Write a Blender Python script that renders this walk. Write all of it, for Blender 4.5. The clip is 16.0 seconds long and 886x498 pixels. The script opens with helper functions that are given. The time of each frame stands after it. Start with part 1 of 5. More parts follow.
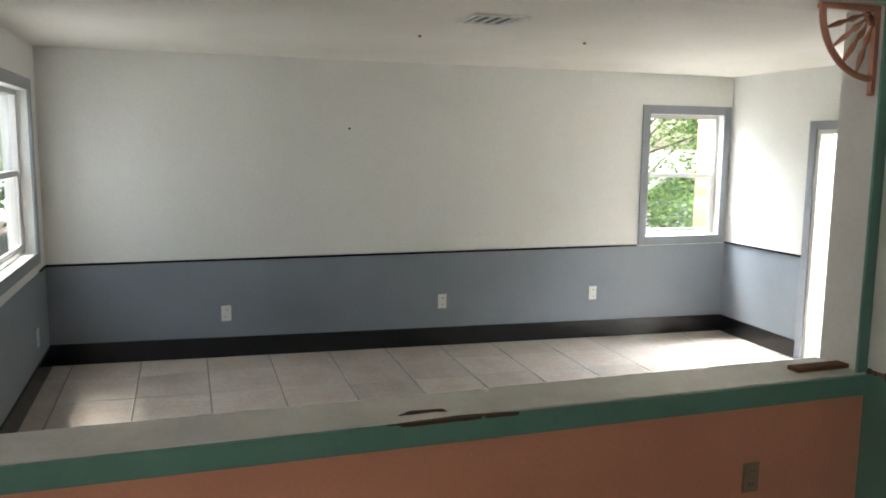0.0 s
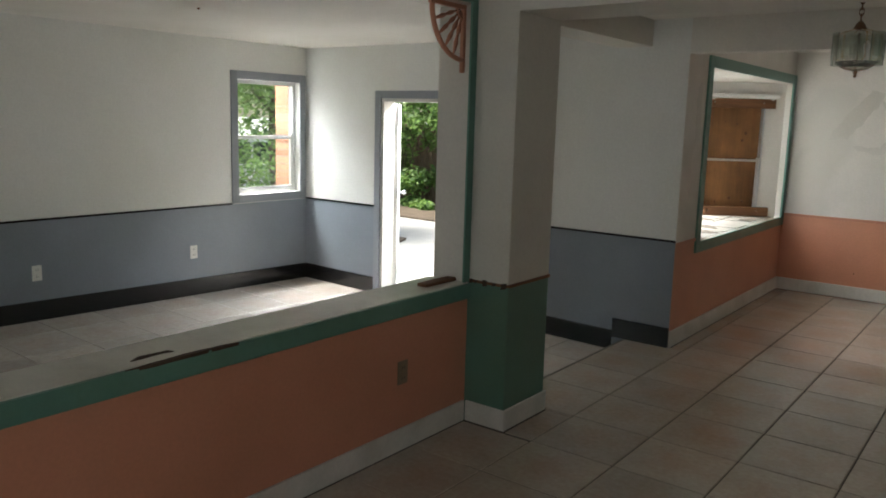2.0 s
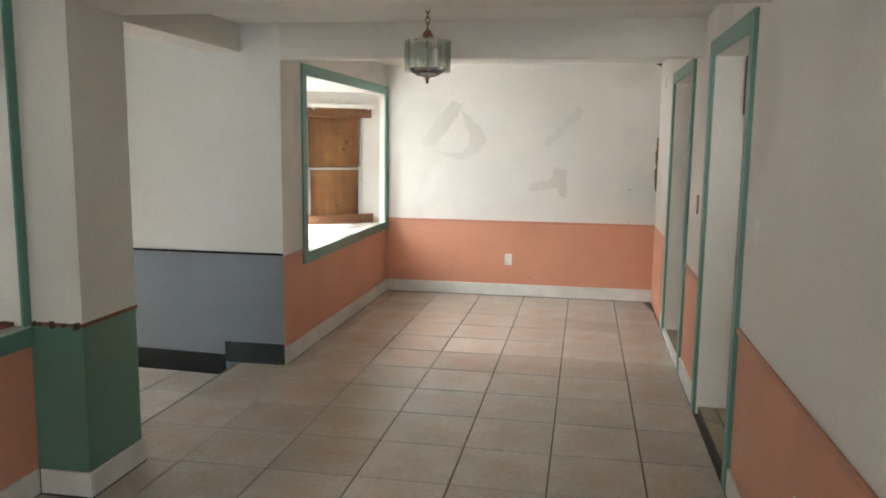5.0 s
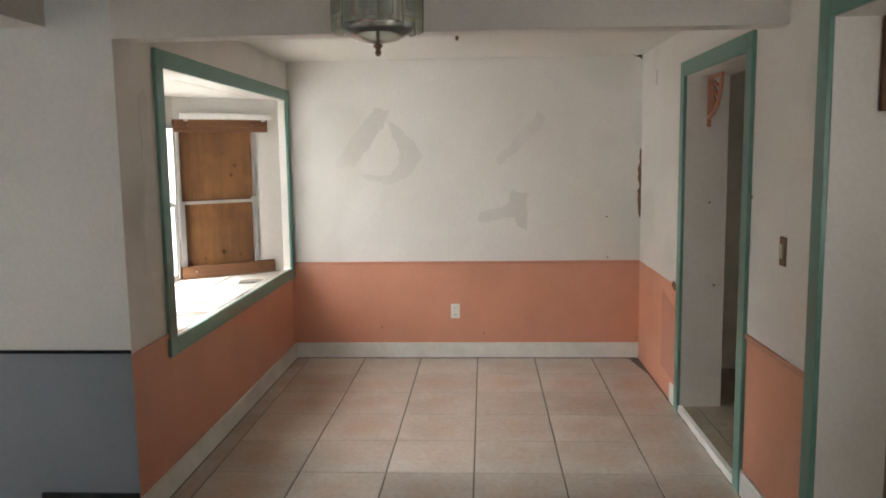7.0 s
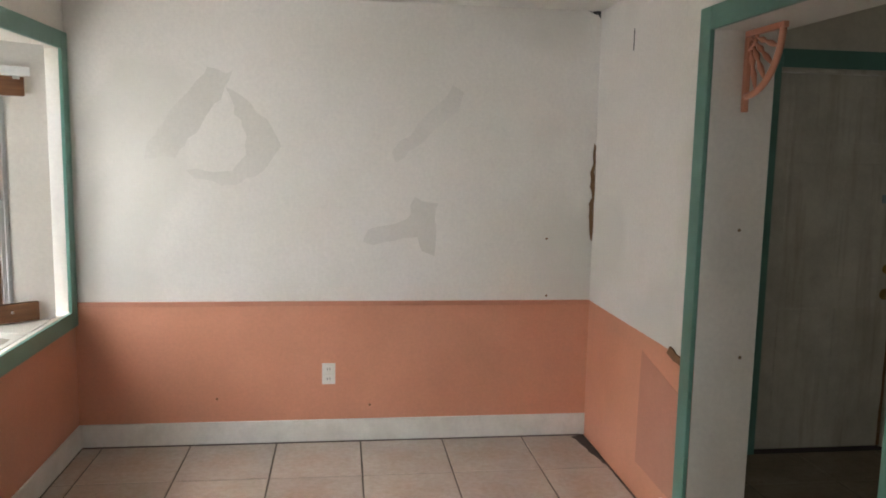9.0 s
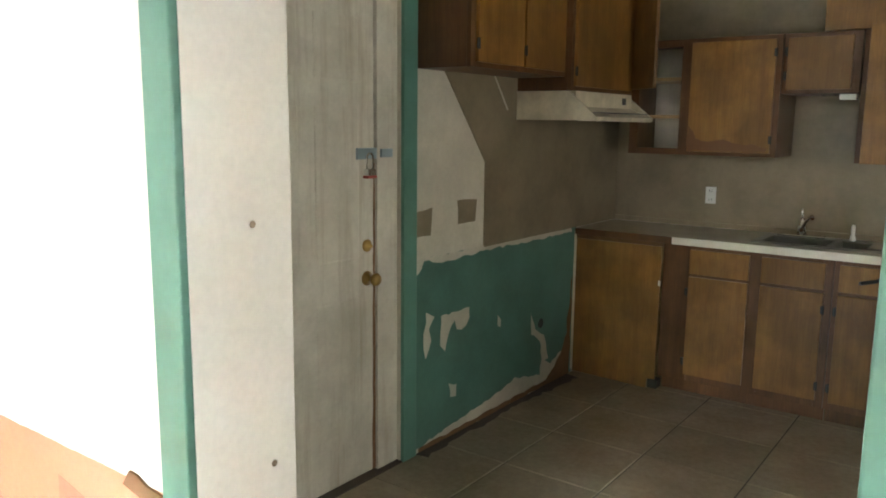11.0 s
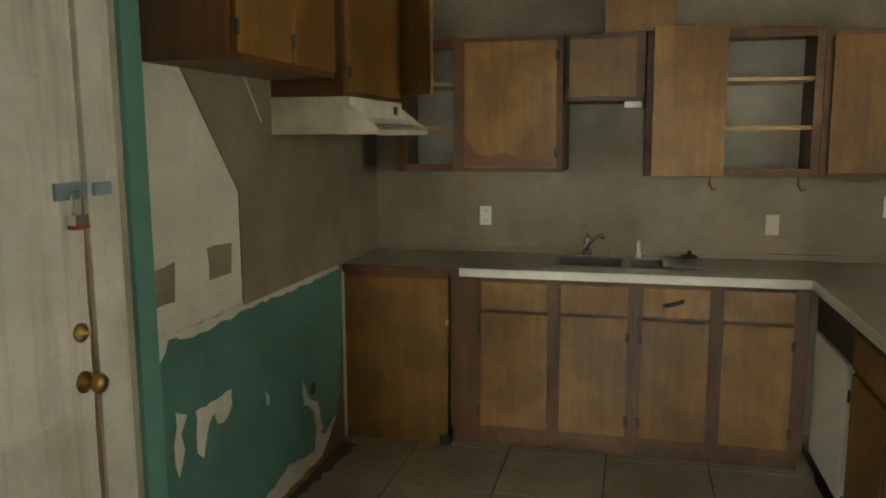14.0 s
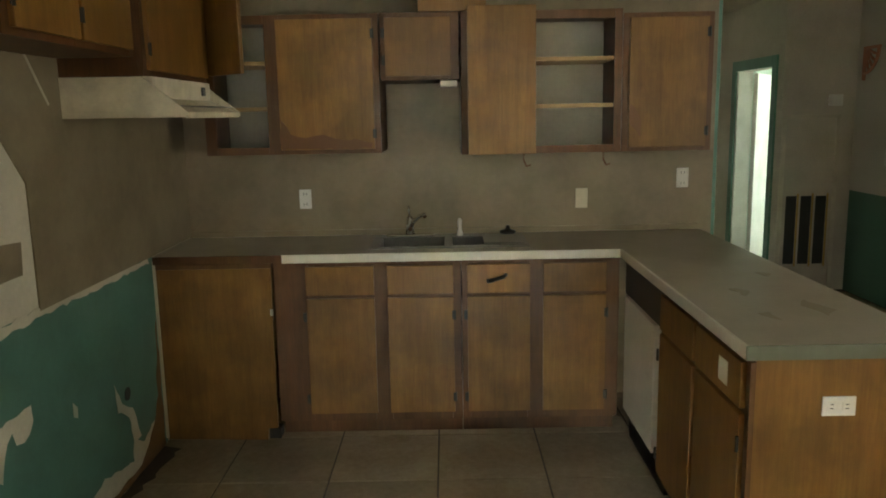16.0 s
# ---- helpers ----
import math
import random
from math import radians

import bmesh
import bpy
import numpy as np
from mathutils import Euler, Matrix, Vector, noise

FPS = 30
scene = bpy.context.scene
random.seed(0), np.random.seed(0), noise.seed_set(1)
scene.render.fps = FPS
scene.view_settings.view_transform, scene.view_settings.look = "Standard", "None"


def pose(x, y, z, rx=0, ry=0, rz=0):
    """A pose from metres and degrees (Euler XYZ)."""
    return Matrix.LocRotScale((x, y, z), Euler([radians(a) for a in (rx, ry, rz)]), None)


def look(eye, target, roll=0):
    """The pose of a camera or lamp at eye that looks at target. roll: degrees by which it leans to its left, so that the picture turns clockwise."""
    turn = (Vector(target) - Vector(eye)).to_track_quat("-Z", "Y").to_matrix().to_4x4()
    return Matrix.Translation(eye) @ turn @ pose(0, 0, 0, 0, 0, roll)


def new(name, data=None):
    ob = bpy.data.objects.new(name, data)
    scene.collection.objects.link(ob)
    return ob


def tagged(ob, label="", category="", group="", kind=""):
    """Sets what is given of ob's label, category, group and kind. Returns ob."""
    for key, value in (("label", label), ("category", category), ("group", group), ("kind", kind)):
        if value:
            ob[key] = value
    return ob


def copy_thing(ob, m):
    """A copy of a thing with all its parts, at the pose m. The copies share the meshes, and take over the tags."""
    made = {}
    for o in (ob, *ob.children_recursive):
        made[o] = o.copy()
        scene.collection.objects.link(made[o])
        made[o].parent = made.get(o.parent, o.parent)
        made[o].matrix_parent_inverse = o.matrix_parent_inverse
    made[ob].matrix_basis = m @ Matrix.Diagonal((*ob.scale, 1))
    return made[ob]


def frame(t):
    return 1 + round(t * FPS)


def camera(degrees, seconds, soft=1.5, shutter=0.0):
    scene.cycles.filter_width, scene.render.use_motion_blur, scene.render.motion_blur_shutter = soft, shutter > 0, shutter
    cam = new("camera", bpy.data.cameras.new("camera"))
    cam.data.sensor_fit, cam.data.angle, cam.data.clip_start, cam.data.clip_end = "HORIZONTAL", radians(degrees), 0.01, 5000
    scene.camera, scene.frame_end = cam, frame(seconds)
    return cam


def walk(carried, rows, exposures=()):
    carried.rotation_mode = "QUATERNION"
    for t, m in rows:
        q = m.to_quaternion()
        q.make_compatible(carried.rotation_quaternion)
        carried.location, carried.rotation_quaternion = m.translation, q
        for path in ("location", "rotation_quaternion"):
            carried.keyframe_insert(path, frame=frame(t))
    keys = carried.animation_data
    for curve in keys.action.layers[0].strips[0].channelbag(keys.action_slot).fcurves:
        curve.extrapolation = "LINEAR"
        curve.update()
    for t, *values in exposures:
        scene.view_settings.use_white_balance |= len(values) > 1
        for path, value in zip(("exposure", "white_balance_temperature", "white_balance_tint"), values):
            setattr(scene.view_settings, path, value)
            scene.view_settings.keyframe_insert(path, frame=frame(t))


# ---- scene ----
cam = camera(59.4, 16.0, 1.8)
PATH = [
    (0, (0.53, -0.061, 1.658), (-1.351, 0.564, 1.391), 0.6),
    (0.5, (0.42, -0.324, 1.651), (-1.342, 0.59, 1.409), 1.1),
    (1, (0.416, -0.496, 1.646), (-1.188, 0.666, 1.37), 0.5),
    (1.5, (0.483, -0.671, 1.637), (-0.91, 0.728, 1.318), 2.0),
    (2, (0.557, -0.818, 1.624), (-0.639, 0.75, 1.295), 1.6),
    (2.5, (0.619, -0.933, 1.616), (-0.42, 0.748, 1.305), -0.4),
    (3, (0.67, -1.039, 1.605), (-0.15, 0.759, 1.299), -0.6),
    (3.5, (0.707, -1.093, 1.601), (0.056, 0.775, 1.304), -0.6),
    (4, (0.701, -1.035, 1.597), (0.217, 0.881, 1.29), -0.1),
    (4.5, (0.673, -0.812, 1.596), (0.282, 1.127, 1.3), 0.4),
    (4.7, (0.641, -0.68, 1.596), (0.264, 1.263, 1.311), 0.7),
    (6.8, (0.101, 1.19, 1.634), (-0.019, 3.17, 1.379), -1.8),
    (7, (0.063, 1.393, 1.632), (-0.044, 3.375, 1.39), -0.8),
    (7.5, (-0.023, 1.908, 1.629), (-0.162, 3.889, 1.393), -0.8),
    (8, (-0.119, 2.377, 1.623), (-0.195, 4.36, 1.373), -1.8),
    (8.2, (-0.126, 2.554, 1.62), (-0.179, 4.537, 1.366), -0.8),
    (10.3, (0.109, 4.543, 1.602), (1.28, 6.134, 1.292), 0.1),
    (10.5, (0.178, 4.672, 1.596), (1.49, 6.146, 1.267), 0.2),
    (11, (0.436, 4.995, 1.52), (2.026, 6.165, 1.2), 0.6),
    (11.5, (0.66, 5.19, 1.542), (2.386, 6.157, 1.252), 0.7),
    (12, (0.812, 5.42, 1.538), (2.67, 6.111, 1.273), -0.7),
    (12.5, (0.946, 5.573, 1.52), (2.857, 6.108, 1.269), 0.0),
    (13, (1.025, 5.622, 1.53), (2.928, 6.18, 1.27), -0.7),
    (13.5, (1.053, 5.655, 1.534), (2.954, 6.214, 1.263), -0.5),
    (14, (1.06, 5.69, 1.533), (2.981, 6.163, 1.244), -0.3),
    (14.5, (1.073, 5.704, 1.528), (3.015, 6.07, 1.224), -0.7),
    (15, (1.095, 5.725, 1.511), (3.058, 5.941, 1.194), -0.6),
    (15.5, (1.131, 5.723, 1.516), (3.101, 5.794, 1.181), -0.8),
    (16, (1.114, 5.725, 1.535), (3.084, 5.736, 1.191), -1.1),
]
EXPOSURES = [(0.0, 2.4, 6500, 10), (1.0, 2.0, 6500, 10), (1.5, 1.62, 6500, 10), (2.0, 1.55, 6500, 9), (2.5, 1.85, 6500, 10), (3.5, 2.42, 6450, 10), (4.5, 2.88, 6400, 10), (7.0, 2.35, 6550, 15), (8.2, 1.95, 6550, 16), (10.3, 3.4, 6000, 8), (10.6, 3.65, 6100, 8), (11.0, 4.75, 6300, 8), (11.6, 4.9, 6550, 8), (12.5, 4.6, 7250, 8), (13.3, 4.55, 6750, 2), (14.5, 4.55, 6650, 1), (15.0, 4.5, 6800, 2), (16.0, 4.55, 6950, 2)]
walk(cam, [(t, look(eye, target, roll)) for t, eye, target, roll in PATH], EXPOSURES)

# ---------------------------------------------------------------- light
XL, XR, YF, YD, XB, XK, YK = -1.48, 1.28, 7.52, 4.63, -5.38, 5.10, 7.06
ZS, ZK = -0.10, 0.04          # floors of the sunken room and of the kitchen
YS, CS, CD = -1.0, 2.28, 2.365  # sunken room's end wall, ceilings
XW = 1.53                      # kitchen side of the wall between dining room and kitchen

world = bpy.data.worlds.new("sky")
scene.world = world
world.use_nodes = True
wn = world.node_tree.nodes
sky = wn.new("ShaderNodeTexSky")
sky.sky_type = "NISHITA"
sky.sun_disc = False
sky.sun_elevation, sky.sun_rotation = radians(70), radians(236)
sky.air_density, sky.dust_density = 1.2, 2.5
wn["Background"].inputs[1].default_value = 0.15
world.node_tree.links.new(sky.outputs[0], wn["Background"].inputs[0])

sun = new("sun", bpy.data.lights.new("sun", "SUN"))
sun.data.energy, sun.data.angle, sun.data.color = 4.8, radians(25), (1.0, 0.95, 0.87)
sun.matrix_world = look((-6, -4, 20), (0, 0, 0))


def window_light(name, eye, target, w, h, power, color=(0.93, 0.97, 1.0)):
    """Daylight that enters by a window's opening."""
    ob = new(name, bpy.data.lights.new(name, "AREA"))
    ob.data.shape, ob.data.size, ob.data.size_y = "RECTANGLE", w, h
    ob.data.energy, ob.data.color = power, color
    ob.matrix_world = look(eye, target)
    return ob


window_light("daylight_back_window", (XB - 0.75, 4.16, 2.62), (XB + 1.2, 4.0, 0.3), 1.5, 0.8, 84)
window_light("daylight_side_window", (-4.46, YS - 0.75, 2.62), (-4.3, YS + 1.6, 0.3), 1.7, 0.8, 4)
window_light("daylight_side_pane", (-4.25, YS - 0.13, 1.45), (-4.0, 3.0, 1.45), 0.66, 0.9, 1.0)
window_light("daylight_open_door", (-3.92, YD + 0.75, 2.50), (-3.92, YD - 1.6, 0.2), 1.2, 0.8, 100)
window_light("daylight_bay", (-3.05, 6.2, 2.55), (-0.6, 6.2, 0.7), 2.2, 1.0, 20)
window_light("daylight_bay_pane", (-2.08, 5.06, 1.35), (0.2, 7.6, 1.5), 0.6, 1.0, 2.6)
# added fill from behind the camera; no window is known in the hall
window_light("fill_light_hall", (0.68, -2.42, 1.4), (0.3, 3, 1.0), 0.9, 1.15, 4.6)
window_light("daylight_kitchen", (2.1, 2.33, 1.5), (2.6, 7.0, 1.0), 0.95, 0.95, 1.2, (1.0, 0.96, 0.88))
window_light("daylight_far_room", (8.0, 0.42, 1.45), (8.0, 3, 1.2), 1.1, 1.0, 2.4, (0.9, 1.0, 0.96))

# ---------------------------------------------------------------- materials


def rgb(r, g, b):
    """Linear colour from 0..255 screen values."""
    return tuple(((c / 255) / 12.92 if c / 255 <= 0.04045 else ((c / 255 + 0.055) / 1.055) ** 2.4) for c in (r, g, b)) + (1.0,)


def nodes_of(name):
    m = bpy.data.materials.new(name)
    m.use_nodes = True
    nt = m.node_tree
    return m, nt, nt.nodes["Principled BSDF"]


def noise_tex(nt, scale, detail=6.0, rough=0.6, vec=None, stretch=None):
    t = nt.nodes.new("ShaderNodeTexNoise")
    t.inputs["Scale"].default_value = scale
    t.inputs["Detail"].default_value = detail
    t.inputs["Roughness"].default_value = rough
    src = vec if vec is not None else position(nt)
    if stretch:
        mp = nt.nodes.new("ShaderNodeMapping")
        mp.inputs["Scale"].default_value = stretch
        nt.links.new(src, mp.inputs["Vector"])
        src = mp.outputs[0]
    nt.links.new(src, t.inputs["Vector"])
    return t.outputs["Fac"]


def position(nt):
    g = nt.nodes.new("ShaderNodeNewGeometry")
    return g.outputs["Position"]


def ramp(nt, fac, stops):
    r = nt.nodes.new("ShaderNodeValToRGB")
    e = r.color_ramp.elements
    while len(e) < len(stops):
        e.new(0.5)
    for el, (p, c) in zip(e, stops):
        el.position, el.color = p, c if len(c) == 4 else (*c, 1)
    nt.links.new(fac, r.inputs[0])
    return r.outputs[0]


def mix(nt, fac, a, b, kind="MIX"):
    m = nt.nodes.new("ShaderNodeMix")
    m.data_type, m.blend_type = "RGBA", kind
    for sock, v in ((m.inputs[0], fac), (m.inputs[6], a), (m.inputs[7], b)):
        if hasattr(v, "is_linked"):
            nt.links.new(v, sock)
        else:
            sock.default_value = v
    return m.outputs[2]


def math_node(nt, op, a, b=0.0):
    m = nt.nodes.new("ShaderNodeMath")
    m.operation = op
    for sock, v in ((m.inputs[0], a), (m.inputs[1], b)):
        if hasattr(v, "is_linked"):
            nt.links.new(v, sock)
        else:
            sock.default_value = v
    return m.outputs[0]


def bump(nt, bsdf, height, strength=0.2, dist=0.004):
    b = nt.nodes.new("ShaderNodeBump")
    b.inputs["Strength"].default_value = strength
    b.inputs["Distance"].default_value = dist
    nt.links.new(height, b.inputs["Height"])
    nt.links.new(b.outputs[0], bsdf.inputs["Normal"])


def wear(nt, base, dark=0.82, scale=1.3, grain=60.0):
    """Base colour with broad stains and a fine grain."""
    n1 = ramp(nt, noise_tex(nt, scale, 5), [(0.3, (dark, dark, dark * 0.97)), (0.62, (1, 1, 1))])
    n2 = ramp(nt, noise_tex(nt, grain, 2), [(0.25, (0.94, 0.94, 0.94)), (0.75, (1.03, 1.03, 1.03))])
    return mix(nt, 1.0, mix(nt, 1.0, base, n1, "MULTIPLY"), n2, "MULTIPLY")


def paint(name, color, rough=0.55, dark=0.88, scale=1.3, relief=0.12, chips=None):
    m, nt, b = nodes_of(name)
    col = wear(nt, color, dark, scale)
    if chips:
        f = ramp(nt, noise_tex(nt, 9.0, 8, 0.7), [(chips[0], (0, 0, 0)), (chips[0] + 0.015, (1, 1, 1))])
        col = mix(nt, f, col, chips[1])
    nt.links.new(col, b.inputs["Base Color"])
    b.inputs["Roughness"].default_value = rough
    bump(nt, b, noise_tex(nt, 140.0, 3), relief, 0.002)
    return m


def two_tone(name, upper, lower, split, rough_u=0.6, rough_l=0.45, stain=0.9, extra=None):
    """Wall paint: one colour above a height and another below it."""
    m, nt, b = nodes_of(name)
    sep = nt.nodes.new("ShaderNodeSeparateXYZ")
    nt.links.new(position(nt), sep.inputs[0])
    z = math_node(nt, "ADD", sep.outputs[2], math_node(nt, "MULTIPLY", math_node(nt, "SUBTRACT", noise_tex(nt, 14, 3), 0.5), 0.008))
    f = math_node(nt, "GREATER_THAN", z, split)
    up = wear(nt, upper, stain, 0.9)
    if extra:
        patch = ramp(nt, noise_tex(nt, 1.1, 2, 0.4), [(0.6, (0, 0, 0)), (0.66, (1, 1, 1))])
        up = mix(nt, math_node(nt, "MULTIPLY", patch, 0.55), up, extra)
    col = mix(nt, f, wear(nt, lower, 0.88, 1.6), up)
    nt.links.new(col, b.inputs["Base Color"])
    r = math_node(nt, "ADD", math_node(nt, "MULTIPLY", f, rough_u - rough_l), rough_l)
    nt.links.new(r, b.inputs["Roughness"])
    bump(nt, b, noise_tex(nt, 120.0, 3), 0.12, 0.002)
    return m


def wood(name, c1, c2, rough=0.45, axis="z", scale=1.0, dirt=0.0):
    m, nt, b = nodes_of(name)
    st = {"z": (22, 22, 1.6), "x": (1.6, 22, 22), "y": (22, 1.6, 22)}[axis]
    co = nt.nodes.new("ShaderNodeTexCoord").outputs["Object"]
    info = nt.nodes.new("ShaderNodeObjectInfo")
    add = nt.nodes.new("ShaderNodeVectorMath")
    add.operation = "ADD"
    comb = nt.nodes.new("ShaderNodeCombineXYZ")
    off = math_node(nt, "MULTIPLY", info.outputs["Random"], 37.0)
    for i in range(3):
        nt.links.new(off, comb.inputs[i])
    nt.links.new(co, add.inputs[0])
    nt.links.new(comb.outputs[0], add.inputs[1])
    v = add.outputs[0]
    g = noise_tex(nt, 1.0 * scale, 8, 0.65, v, st)
    fine = noise_tex(nt, 6.0 * scale, 4, 0.7, v, st)
    col = ramp(nt, g, [(0.3, c1), (0.7, c2)])
    col = mix(nt, 1.0, col, ramp(nt, fine, [(0.35, (0.84, 0.83, 0.82)), (0.65, (1.04, 1.04, 1.03))]), "MULTIPLY")
    tone = ramp(nt, info.outputs["Random"], [(0, (0.86, 0.85, 0.84)), (1, (1.08, 1.07, 1.06))])
    col = mix(nt, 1.0, col, tone, "MULTIPLY")
    if dirt:
        d = ramp(nt, noise_tex(nt, 3.5, 6), [(0.42, (1 - dirt, 1 - dirt, 1 - dirt)), (0.6, (1, 1, 1))])
        col = mix(nt, 1.0, col, d, "MULTIPLY")
    nt.links.new(col, b.inputs["Base Color"])
    b.inputs["Roughness"].default_value = rough
    bump(nt, b, fine, 0.15, 0.002)
    return m


def plain(name, color, rough=0.5, metal=0.0, grain=40.0, vary=0.9):
    m, nt, b = nodes_of(name)
    nt.links.new(wear(nt, color, vary, 4.0, grain), b.inputs["Base Color"])
    b.inputs["Roughness"].default_value = rough
    b.inputs["Metallic"].default_value = metal
    return m


def tile_mat(name, c1, c2, c3, rough=0.25, amount=0.75):
    """Glazed tile: mottled ground with a warm cloud towards the middle of each tile."""
    m, nt, b = nodes_of(name)
    info = nt.nodes.new("ShaderNodeObjectInfo")
    blot = noise_tex(nt, 5.0, 4, 0.5)
    col = mix(nt, blot, (*c1, 1), (*c2, 1))
    ln = nt.nodes.new("ShaderNodeVectorMath")
    ln.operation = "LENGTH"
    nt.links.new(nt.nodes.new("ShaderNodeTexCoord").outputs["Object"], ln.inputs[0])
    mid = math_node(nt, "SUBTRACT", math_node(nt, "ADD", math_node(nt, "MULTIPLY", noise_tex(nt, 9.0, 4, 0.6), 0.9), 0.12), math_node(nt, "MULTIPLY", ln.outputs["Value"], 2.3))
    cloud = ramp(nt, mid, [(0.12, (0, 0, 0)), (0.5, (1, 1, 1))])
    col = mix(nt, math_node(nt, "MULTIPLY", cloud, amount), col, (*c3, 1))
    tone = ramp(nt, info.outputs["Random"], [(0, (0.92, 0.92, 0.92)), (1, (1.05, 1.04, 1.03))])
    col = mix(nt, 1.0, col, tone, "MULTIPLY")
    speck = ramp(nt, noise_tex(nt, 34.0, 5, 0.7), [(0.3, (0.87, 0.85, 0.83)), (0.65, (1.05, 1.05, 1.05))])
    col = mix(nt, 1.0, col, speck, "MULTIPLY")
    dirt = ramp(nt, noise_tex(nt, 1.7, 5, 0.6), [(0.3, (0.90, 0.89, 0.87)), (0.62, (1, 1, 1))])
    col = mix(nt, 1.0, col, dirt, "MULTIPLY")
    nt.links.new(col, b.inputs["Base Color"])
    r = math_node(nt, "ADD", math_node(nt, "MULTIPLY", noise_tex(nt, 5.0, 4), 0.08), rough)
    nt.links.new(r, b.inputs["Roughness"])
    bump(nt, b, noise_tex(nt, 22.0, 4), 0.05, 0.002)
    return m


WHITE = (0.74, 0.70, 0.64, 1)
PINK = (0.63, 0.28, 0.17, 1)
GREY = (0.235, 0.265, 0.305, 1)
TEAL = (0.115, 0.255, 0.20, 1)
M = {}
M["dining_wall"] = two_tone("white over salmon wall paint", (0.76, 0.715, 0.665, 1), PINK, 0.782, extra=(0.60, 0.57, 0.51, 1))
M["sunken_wall"] = two_tone("white over grey wall paint", (0.76, 0.76, 0.73, 1), GREY, 0.79, 0.5, 0.35, 0.93)
M["white_wall"] = paint("plain white wall paint", WHITE)
M["pillar"] = two_tone("white over green post paint", (0.66, 0.63, 0.56, 1), (0.105, 0.21, 0.155, 1), 0.785, 0.55, 0.4)
M["ceiling"] = paint("white ceiling paint", (0.78, 0.75, 0.69, 1), 0.7, 0.9, 1.0, 0.3)
M["salmon"] = paint("salmon wall paint", PINK, 0.45)
M["teal"] = paint("teal gloss trim paint", TEAL, 0.35, 0.85, 3.0)
M["grey_trim"] = paint("grey trim paint", (0.27, 0.29, 0.32, 1), 0.4)
M["black_gloss"] = paint("black gloss paint", (0.012, 0.012, 0.014, 1), 0.18, 0.8, 5.0)
M["white_trim"] = paint("white trim paint", (0.72, 0.70, 0.65, 1), 0.4, 0.8, 4.0)
M["ledge"] = paint("worn white ledge paint", (0.74, 0.72, 0.66, 1), 0.4, 0.75, 3.0, 0.2, (0.70, (0.30, 0.19, 0.10, 1)))
M["tile"] = tile_mat("beige ceramic tile", (0.42, 0.36, 0.305), (0.55, 0.485, 0.415), (0.48, 0.365, 0.29), 0.12, 0.65)
M["tile_light"] = tile_mat("pale ceramic tile", (0.50, 0.46, 0.42), (0.64, 0.59, 0.54), (0.56, 0.45, 0.38), 0.17, 0.5)
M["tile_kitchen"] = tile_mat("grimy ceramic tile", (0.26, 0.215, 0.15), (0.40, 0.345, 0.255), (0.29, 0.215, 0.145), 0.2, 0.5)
M["grout"] = plain("dark grout", (0.075, 0.058, 0.045, 1), 0.9)
M["grout_light"] = plain("grey grout", (0.20, 0.175, 0.155, 1), 0.9)
M["kitchen_wall"] = plain("stained taupe laminate", (0.255, 0.205, 0.13, 1), 0.5, 0, 30, 0.68)
M["cream_wall"] = paint("dirty cream wall", (0.62, 0.57, 0.46, 1), 0.6, 0.72, 2.5)
M["kitchen_white"] = paint("grimy kitchen wall paint", (0.58, 0.53, 0.44, 1), 0.6, 0.75, 1.5)
M["kitchen_green"] = two_tone("grey over green wall paint", (0.63, 0.60, 0.53, 1), (0.07, 0.19, 0.135, 1), 0.86)
M["green_wall"] = paint("peeling green wall paint", (0.10, 0.22, 0.175, 1), 0.4, 0.7, 3.0, 0.2, (0.735, (0.50, 0.43, 0.32, 1)))
M["oak"] = wood("oak veneer", (0.215, 0.10, 0.02, 1), (0.30, 0.152, 0.034, 1), 0.42, "z", 1.0, 0.32)
M["oak_dark"] = wood("dark oak frame", (0.095, 0.038, 0.011, 1), (0.165, 0.073, 0.023, 1), 0.42, "z", 1.0, 0.3)
M["plywood"] = wood("orange plywood", (0.17, 0.072, 0.022, 1), (0.30, 0.14, 0.045, 1), 0.55, "z", 0.35, 0.3)
M["board"] = wood("sawn pine board", (0.10, 0.042, 0.016, 1), (0.21, 0.095, 0.038, 1), 0.6, "x")
M["bare_wood"] = wood("bare splintered wood", (0.13, 0.055, 0.022, 1), (0.27, 0.125, 0.055, 1), 0.75, "y")
M["split"] = plain("dark weathered split wood", (0.075, 0.042, 0.026, 1), 0.85, 0, 25, 0.6)
M["alu"] = plain("dull aluminium", (0.62, 0.62, 0.62, 1), 0.38, 0.85)
M["chrome"] = plain("chrome", (0.75, 0.75, 0.76, 1), 0.12, 1.0)
M["steel"] = plain("stainless steel", (0.34, 0.34, 0.34, 1), 0.28, 1.0)
M["brass"] = plain("tarnished brass", (0.50, 0.33, 0.11, 1), 0.28, 1.0)
M["plastic_white"] = plain("white plastic", (0.78, 0.77, 0.73, 1), 0.35)
M["plastic_ivory"] = plain("ivory plastic", (0.62, 0.56, 0.43, 1), 0.4)
M["socket_dark"] = plain("dark slot", (0.03, 0.03, 0.03, 1), 0.6)
M["counter"] = plain("worn pale laminate worktop", (0.40, 0.36, 0.29, 1), 0.33, 0, 90, 0.8)
M["counter_edge"] = plain("white laminate edge", (0.72, 0.70, 0.62, 1), 0.4)
M["hood"] = paint("yellowed stained enamel", (0.68, 0.61, 0.46, 1), 0.35, 0.6, 6.0, 0.05)
M["black_plastic"] = plain("black plastic", (0.015, 0.015, 0.016, 1), 0.35)
